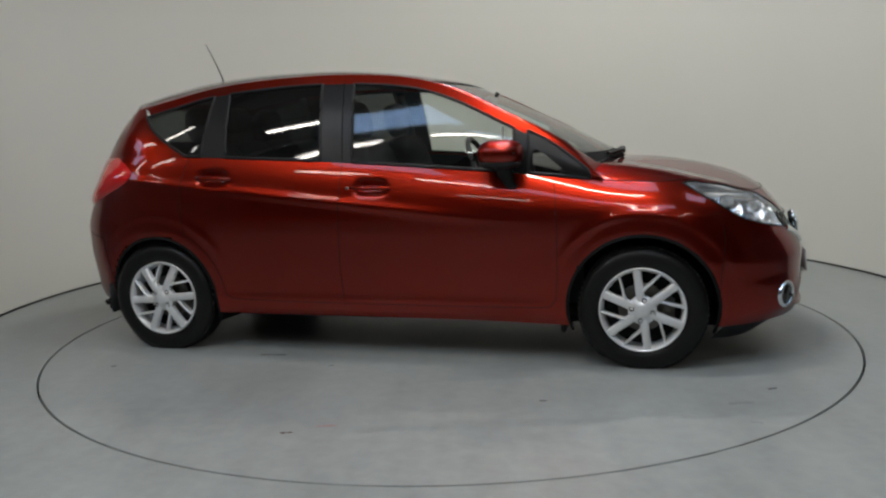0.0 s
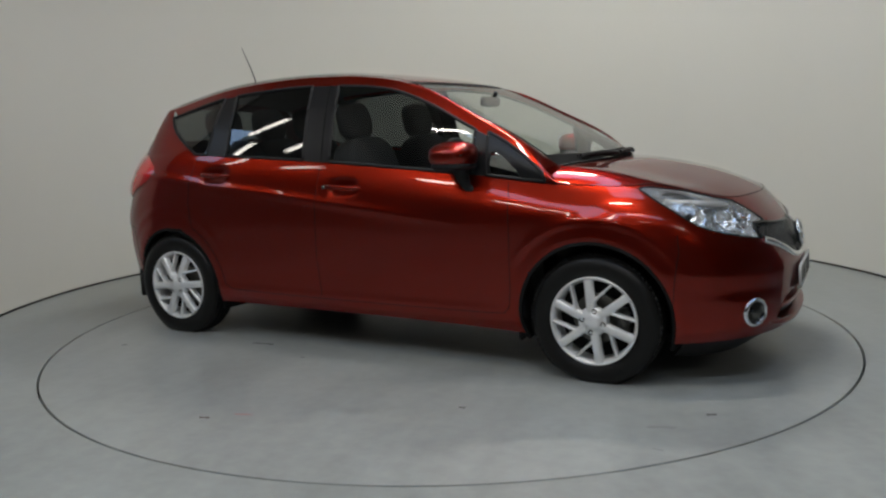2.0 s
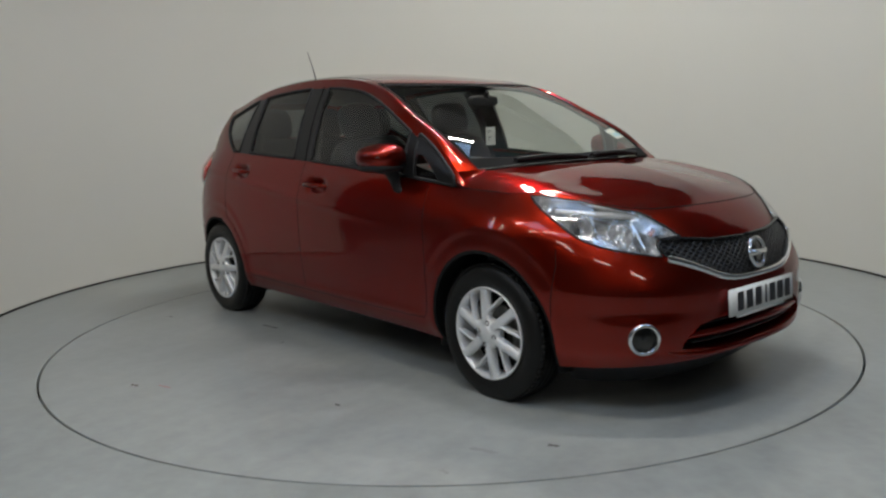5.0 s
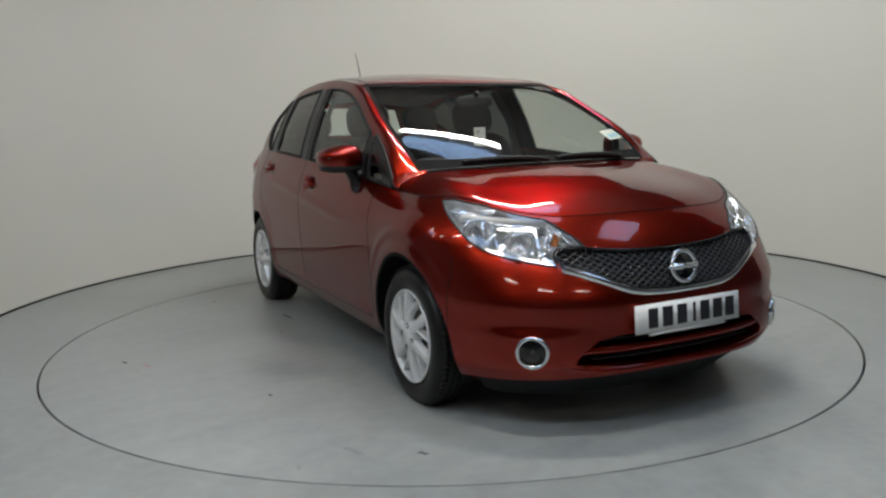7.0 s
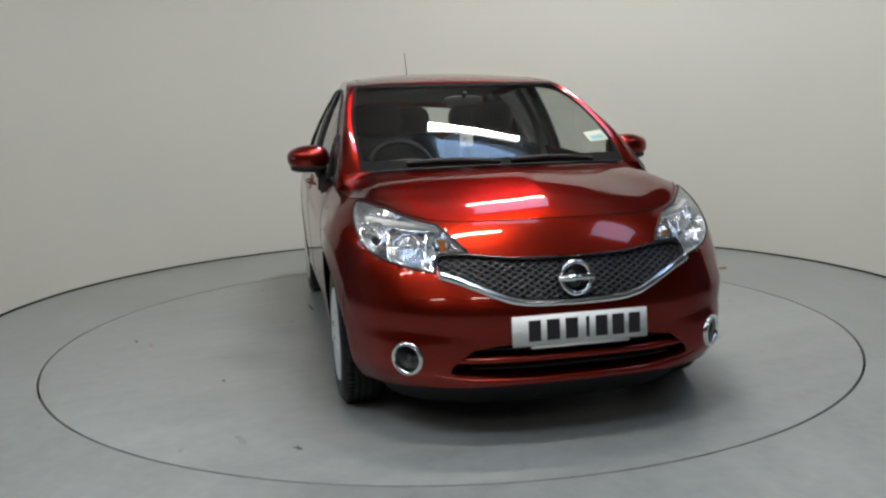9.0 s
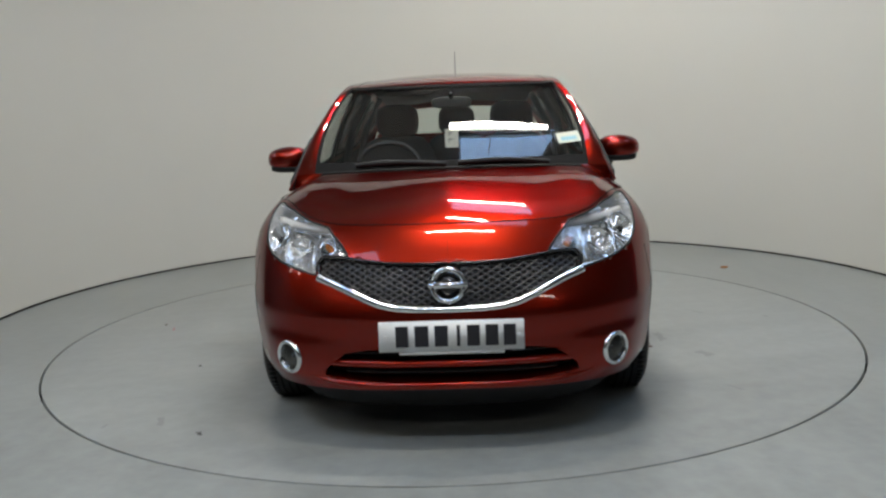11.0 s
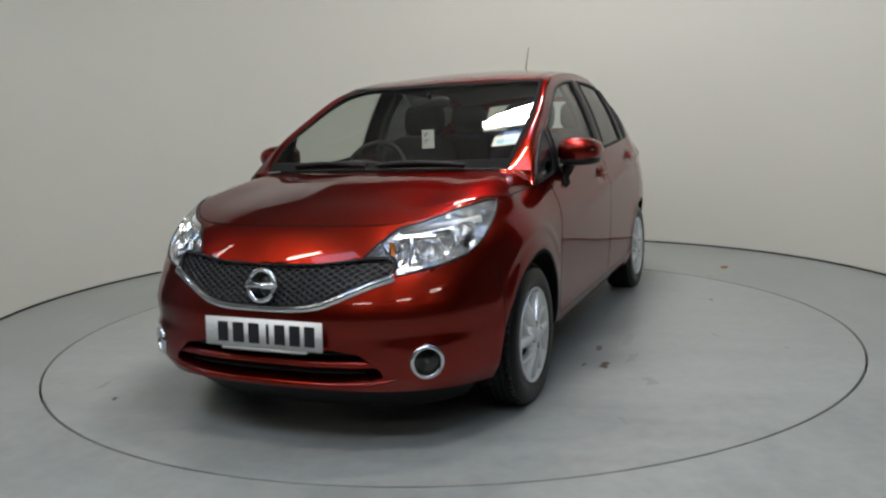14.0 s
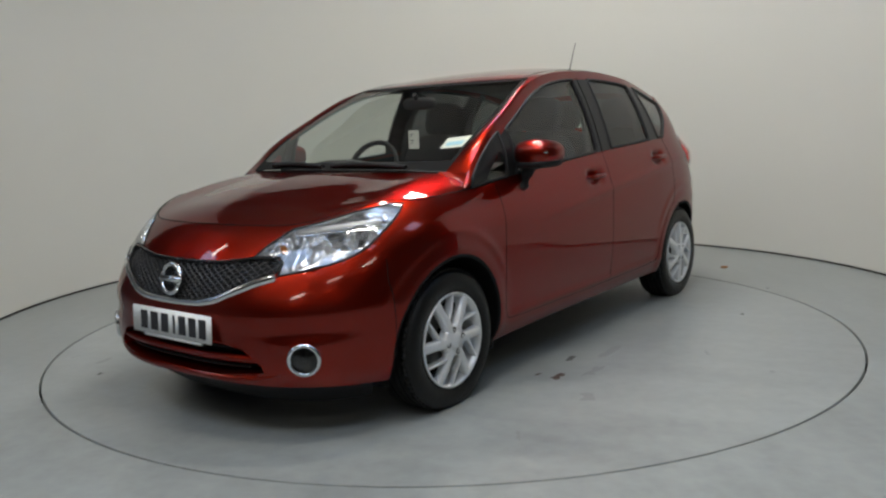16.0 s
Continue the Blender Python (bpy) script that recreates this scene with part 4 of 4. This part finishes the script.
def build_mirrors():
    for sg in (1, -1):
        bm = bmesh.new()
        blob(bm, (0, 0, 0), (.114, .106, .066), .74)
        for v in bm.verts:
            if v.co.x < -.05:
                v.co.x = -.05 + (v.co.x + .05) * .75
            v.co.z *= 1 - 1.6 * max(0, v.co.y)
            v.co.x += -.25 * max(0, v.co.y) ** 1 * .6
        if sg < 0:
            bmesh.ops.scale(bm, vec=(1, -1, 1), verts=bm.verts)
        bmesh.ops.recalc_face_normals(bm, faces=bm.faces)
        m = OFF @ pose(.622, sg * .868, 1.047)
        mir = part("door_mirror", bm, PAINT, car, "red door mirror on a black stalk", m)
        bm = bmesh.new()
        blob(bm, (.0, sg * -.002, -.045), (.104, .094, .026), .7)
        for v in bm.verts:
            if v.co.x < -.05:
                v.co.x = -.05 + (v.co.x + .05) * .75
            v.co.x += -.15 * max(0, v.co.y * sg)
        part("mirror_base", bm, BLACK, mir)
        bm = bmesh.new()
        sweep(bm, [(-.005, sg * -.045, -.045), (.01, sg * -.065, -.10), (.03, sg * -.07, -.15), (.045, sg * -.085, -.168)], lambda t: .027 - .004 * t, 10, flat=1.5)
        part("stalk", bm, BLACK, mir)
        bm = bmesh.new()
        box(bm, (-.094, -.060, -.030), (-.088, .055, .036), .003)
        part("mirror_glass", bm, CHROME, mir)
        bm = bmesh.new()
        sweep(bm, [(.109 - .15 * max(0, y) - 3.2 * y * y, sg * y, .004) for y in np.linspace(-.02, .085, 8)], .003, 6)
        part("side_repeater", bm, STEEL, mir)


build_mirrors()
HANDLES = ((-.055, .887), (-.945, .947))


def build_handles():
    for sg in (1, -1):
        for (cx, cz), host in zip(HANDLES, ("front_door", "rear_door")):
            bm = bmesh.new()
            path = []
            for t in np.linspace(-1, 1, 17):
                x = cx + .108 * t
                path.append((x, sg * (float(side_y(cx + (.13 if t > 0 else -.13), cz)) - .004 + .026 * (1 - t ** 4)), cz + .003 - .004 * t))
            sweep(bm, path, lambda t: .0135 * (1 - .55 * abs(2 * t - 1) ** 3), 10)
            h = part("door_handle", bm, PAINT, PANELS[host, sg])
            if host == "front_door" and sg < 0:
                bm = bmesh.new()
                lathe(bm, [(.001, -.002), (.009, -.002), (.0105, .004)], 16, "y", (cx - .125, sg * (float(side_y(cx - .125, cz)) + .001), cz))
                part("lock", bm, STEEL, h)


build_handles()


def skin_line(pts, sg, out=.0012, n=12):
    """A path on the body's side through places (x, z)."""
    res = []
    for (x1, z1), (x2, z2) in zip(pts[:-1], pts[1:]):
        for t in np.linspace(0, 1, n)[:-1]:
            x, z = x1 + (x2 - x1) * t, z1 + (z2 - z1) * t
            res.append((x, sg * (float(side_y(x, z)) + out), z))
    x, z = pts[-1]
    res.append((x, sg * (float(side_y(x, z)) + out), z))
    return res


def build_seams():
    arch_r = [(-1.305 + .40 * math.cos(a), .292 + .40 * math.sin(a)) for a in np.linspace(radians(63), radians(5), 12)]
    for sg in (1, -1):
        for host, pts in (("front_door", [(.862, .912), (.876, .84), (.884, .70), (.882, .42), (.874, .33), (.845, .292), (.75, .288)]),
                          ("front_door", [(-.215, 1.012), (-.228, .80), (-.235, .5), (-.225, .30)]),
                          ("front_door", [(.75, .288), (.2, .286), (-.225, .288)]),
                          ("rear_door", [(-.225, .288), (-.6, .292), (-.86, .30), arch_r[-1]]),
                          ("rear_door", [(-1.105, 1.06), (-1.135, .95), (-1.145, .80), (-1.128, .68)] + arch_r),
                          ("bumper", [(1.63, .30), (1.64, .48), (1.655, .62), (1.645, .69)]),
                          ("rear_bumper", [(-1.62, .32), (-1.66, .45), (-1.70, .62), (-1.85, .64)])):
            bm = bmesh.new()
            sweep(bm, skin_line(pts, sg, -.0006), .0019, 6)
            part("shut_line", bm, GAPDARK, PANELS.get((host, sg), PANELS.get((host, 1))))
        # bonnet's side and front joint
        bm = bmesh.new()
        edge = [SHELL[k, -1] for k in range(SHELL.shape[0]) if SHELL[k, -1, 0] > 1.03]
        sweep(bm, [(p[0], p[1] * sg, p[2] + .0005) for p in edge[::2]], .0021, 6)
        part("shut_line", bm, GAPDARK, PANELS["bumper", 1])
    # tailgate and roof joint over the windscreen sides
    for sg in (1, -1):
        bm = bmesh.new()
        sweep(bm, [np.array(roof_place(x, sg * .885)) - (0, 0, .0003) for x in np.linspace(.2, -1.48, 40)], .0022, 6)
        part("roof_ditch", bm, GAPDARK, car, m=OFF)


build_seams()


def build_wipers_antenna():
    def on_glass(xe, s, out):
        p = np.array(roof_place(xe, s))
        return p + np.array([.42, 0, .9]) * out
    for pts in (((1.028, .62), (1.026, .35), (1.02, .05)), ((1.028, -.02), (1.022, -.30), (1.01, -.60))):
        bm = bmesh.new()
        path = [on_glass(pts[0][0] + (pts[2][0] - pts[0][0]) * t, pts[0][1] + (pts[2][1] - pts[0][1]) * t, .016 + .012 * math.sin(math.pi * t)) for t in np.linspace(0, 1, 14)]
        sweep(bm, path, .011, 8)
        w = part("wiper", bm, BLACK, car, "black windscreen wiper", OFF)
        bm = bmesh.new()
        sweep(bm, [on_glass(pts[1][0] - .012 + (pts[2][0] - pts[1][0]) * t * 1.25, pts[1][1] + (pts[2][1] - pts[1][1]) * (t * 1.9 - .9), .007) for t in np.linspace(0, 1, 14)], .006, 6)
        part("wiper_blade", bm, RUBBER, w)
    bm = bmesh.new()
    z0 = float(spine_z(-1.285))
    blob(bm, (-1.285, 0, z0 + .004), (.035, .016, .018), .9, 16, 10)
    a = part("aerial", bm, BLACK, car, "thin black roof aerial", OFF)
    bm = bmesh.new()
    sweep(bm, [(-1.285, 0, z0 + .01), (-1.325, 0, z0 + .11), (-1.395, 0, 1.742)], lambda t: .0052 - .003 * t, 6)
    part("mast", bm, BLACK, a)


build_wipers_antenna()


# ---- cabin ----
def build_cabin():
    bm = bmesh.new()
    xs = np.linspace(1.0, -1.6, 40)
    rows = []
    for x in xs:
        zb = float(belt_z(x))
        yb = min(float(belt_y(x)), float(side_y(x, zb))) - .035
        rows.append([(x, -yb, zb - .012), (x, -yb - .01, zb - .2), (x, -min(.66, yb), .28), (x, 0, .27), (x, min(.66, yb), .28), (x, yb + .01, zb - .2), (x, yb, zb - .012)])
    grid_mesh(bm, rows)
    part("cabin_lining", bm, CABIN, car, "dark cabin lining", OFF)
    # dashboard follows the glass
    rows = []
    for y in np.linspace(-.70, .70, 30):
        hood = .035 * math.exp(-((y + .36) / .16) ** 2)
        k = .23 * (y / .7) ** 2
        rows.append([(1.10 - k, y, .955), (.95 - k * .9, y, .985), (.80 - k * .6, y, 1.005 + hood * .6), (.62 - k * .3, y, .99 + hood), (.56, y, .93), (.60, y, .70), (.75, y, .5)])
    bm = bmesh.new()
    grid_mesh(bm, rows)
    dash = part("dashboard", bm, CABIN, car, "black plastic dashboard", OFF)
    m = pose(.44, -.36, .94, 0, -24, 0)
    bm = bmesh.new()
    sweep(bm, [(0, .185 * math.cos(a), .185 * math.sin(a)) for a in [k * math.tau / 40 for k in range(40)]], .015, 8, closed=True)
    box(bm, (.0, -.18, -.03), (.03, .18, .02), .01)
    box(bm, (.0, -.07, -.17), (.03, .07, .05), .02)
    part("steering_wheel", bm, CABIN, dash, m=m)

    def seat(y, x):
        bm = bmesh.new()
        blob(bm, (0, 0, 0), (.11, .25, .34), .55, m=pose(x - .14, y, .80, 0, -14, 0))
        s = part("seat", bm, FABRIC, car, "dark fabric seat", OFF)
        bm = bmesh.new()
        blob(bm, (x + .17, y, .47), (.28, .25, .11), .55)
        part("cushion", bm, FABRIC, s)
        bm = bmesh.new()
        blob(bm, (0, 0, 0), (.055, .135, .105), .62, m=pose(x - .255, y, 1.23, 0, -12, 0))
        part("headrest", bm, FABRIC, s)
        for d in (-.06, .06):
            bm = bmesh.new()
            sweep(bm, [(x - .20, y + d, 1.05), (x - .24, y + d, 1.2)], .007, 6)
            part("headrest_post", bm, CHROME, s)
    for y in (.36, -.36):
        seat(y, -.02)
    for y in (.42, 0, -.42):
        seat(y, -.95)
    # rear-view mirror, paper tag and screen sticker
    bm = bmesh.new()
    blob(bm, (.42, 0, 1.315), (.025, .11, .032), .6)
    mir = part("rear_view_mirror", bm, CABIN, car, m=OFF)
    bm = bmesh.new()
    sweep(bm, [(.43, 0, 1.33), (.46, 0, 1.365)], .012, 8)
    part("mirror_arm", bm, CABIN, mir)
    bm = bmesh.new()
    box(bm, (-.001, -.036, -.05), (.001, .036, .05))
    tag = part("paper_tag", bm, PAPER, car, "cream paper tag hung from the mirror", OFF @ pose(.48, -.003, 1.122), False)
    for z, w in ((.03, .02), (.018, .012), (-.006, .022), (-.02, .01)):
        bm = bmesh.new()
        box(bm, (.0012, -.02, z - .0025), (.0016, -.02 + w, z + .0025))
        part("print_bar", bm, INK, tag, smooth=False)
    bm = bmesh.new()
    sweep(bm, [(.48, 0, 1.17), (.44, 0, 1.30)], .0015, 5)
    part("string", bm, INK, tag)
    st = patch("screen_sticker", [[roof_place(x, s) for s in np.linspace(.735, .895, 8)] for x in np.linspace(.875, .79, 8)], PAPER, car, "white screen sticker with pale blue print", -.003)
    patch("print_bar", [[roof_place(x, s) for s in np.linspace(.76, .87, 8)] for x in np.linspace(.86, .83, 4)], PALEBLUE, st, "", -.001, None)
    # belt pillars inside
    for sg in (1, -1):
        for x0, x1 in ((-.24, -.30), (-.93, -1.0)):
            bm = bmesh.new()
            sweep(bm, [(x0, sg * .70, .95), ((x0 + x1) / 2, sg * .645, 1.2), (x1, sg * .54, 1.40)], .024, 8)
            part("inner_pillar", bm, CABIN, car, m=OFF)


build_cabin()


# ---- marks on the turntable ----
def build_marks():
    marks = [(-.658, -1.711, .028, .012, 1), (-.51, -1.65, .05, .008, 2), (.393, -1.431, .018, .012, 0), (1.409, -1.366, .030, .014, 0), (-.949, -.563, .07, .012, 0), (-.602, -.797, .02, .009, 0), (-1.756, -.687, .02, .012, 0), (1.213, -1.535, .06, .018, 3), (1.192, -1.761, .025, .010, 3)]
    for x, y, w, h, k in ((-1.749, 1.269, .016, .012, 0), (-.92, 1.349, .020, .016, 0), (-.007, 1.456, .045, .012, 3), (.711, .998, .055, .03, 1), (.414, .907, .05, .02, 0), (.727, .9, .025, .012, 1), (1.437, 1.23, .05, .010, 3), (.15, 1.816, .02, .016, 3), (.9, 1.25, .05, .04, 3), (.55, 1.10, .10, .035, 3), (.2, 1.02, .12, .03, 3)):
        p = OFF @ Vector((x, y, 0))
        marks.append((p.x, p.y, w, h, k))
    mats = (STAIN_DARK, STAIN_BROWN, STAIN_RED, STAIN_PALE)
    rnd = random.Random(4)
    for x, y, w, h, k in marks:
        bm = bmesh.new()
        n = 18
        ring = []
        for i in range(n):
            a = i * math.tau / n
            q = rnd.uniform(.55, 1.15)
            ring.append(bm.verts.new((w * q * math.cos(a), h * q * math.sin(a) + .3 * h * math.sin(3 * a), .0008)))
        bm.faces.new(ring)
        part("stain", bm, mats[k], turntable, m=pose(x, y, .0006, 0, 0, rnd.uniform(-25, 25)), smooth=False)


STAIN_DARK = material("dirt_dark", (.10, .10, .095), .8)
STAIN_BROWN = material("dirt_brown", (.10, .065, .05), .9)
STAIN_RED = material("red_scuff", (.42, .22, .22), .7)
STAIN_PALE = material("grey_smear", (.25, .262, .252), .5)
build_marks()
bm = bmesh.new()
blob(bm, (0, 0, .006), (.035, .018, .008), .9, 12, 8)
leaf = mesh_object("dry_leaf", bm, STAIN_LEAF)
leaf.matrix_world = pose(2.182, 1.541, 0, 0, 0, 20)
tagged(leaf, "small dry brown leaf scrap on the floor", "leaf")


def motions():
    turns = ((0, 0.0), (0.5, -3.38), (1, -6.75), (1.5, -10.21), (2, -13.66), (2.5, -17.2), (3, -20.73), (3.5, -24.28), (4, -27.82), (4.8, -33.5),
             (5.6, -39.18), (6.5, -45.58), (7, -49.09), (7.5, -52.61), (8, -56.12), (8.5, -59.65), (9, -63.17), (9.8, -68.86), (10.6, -74.56), (11.5, -80.97),
             (12, -84.51), (12.5, -88.05), (13, -91.59), (13.5, -95.13), (14, -98.67), (14.5, -102.16), (15, -105.64), (15.5, -109.13), (16, -112.62))
    rows = [(t, pose(0, 0, 0, 0, 0, a)) for t, a in turns]
    walk(car, rows)
    walk(turntable, rows)


motions()
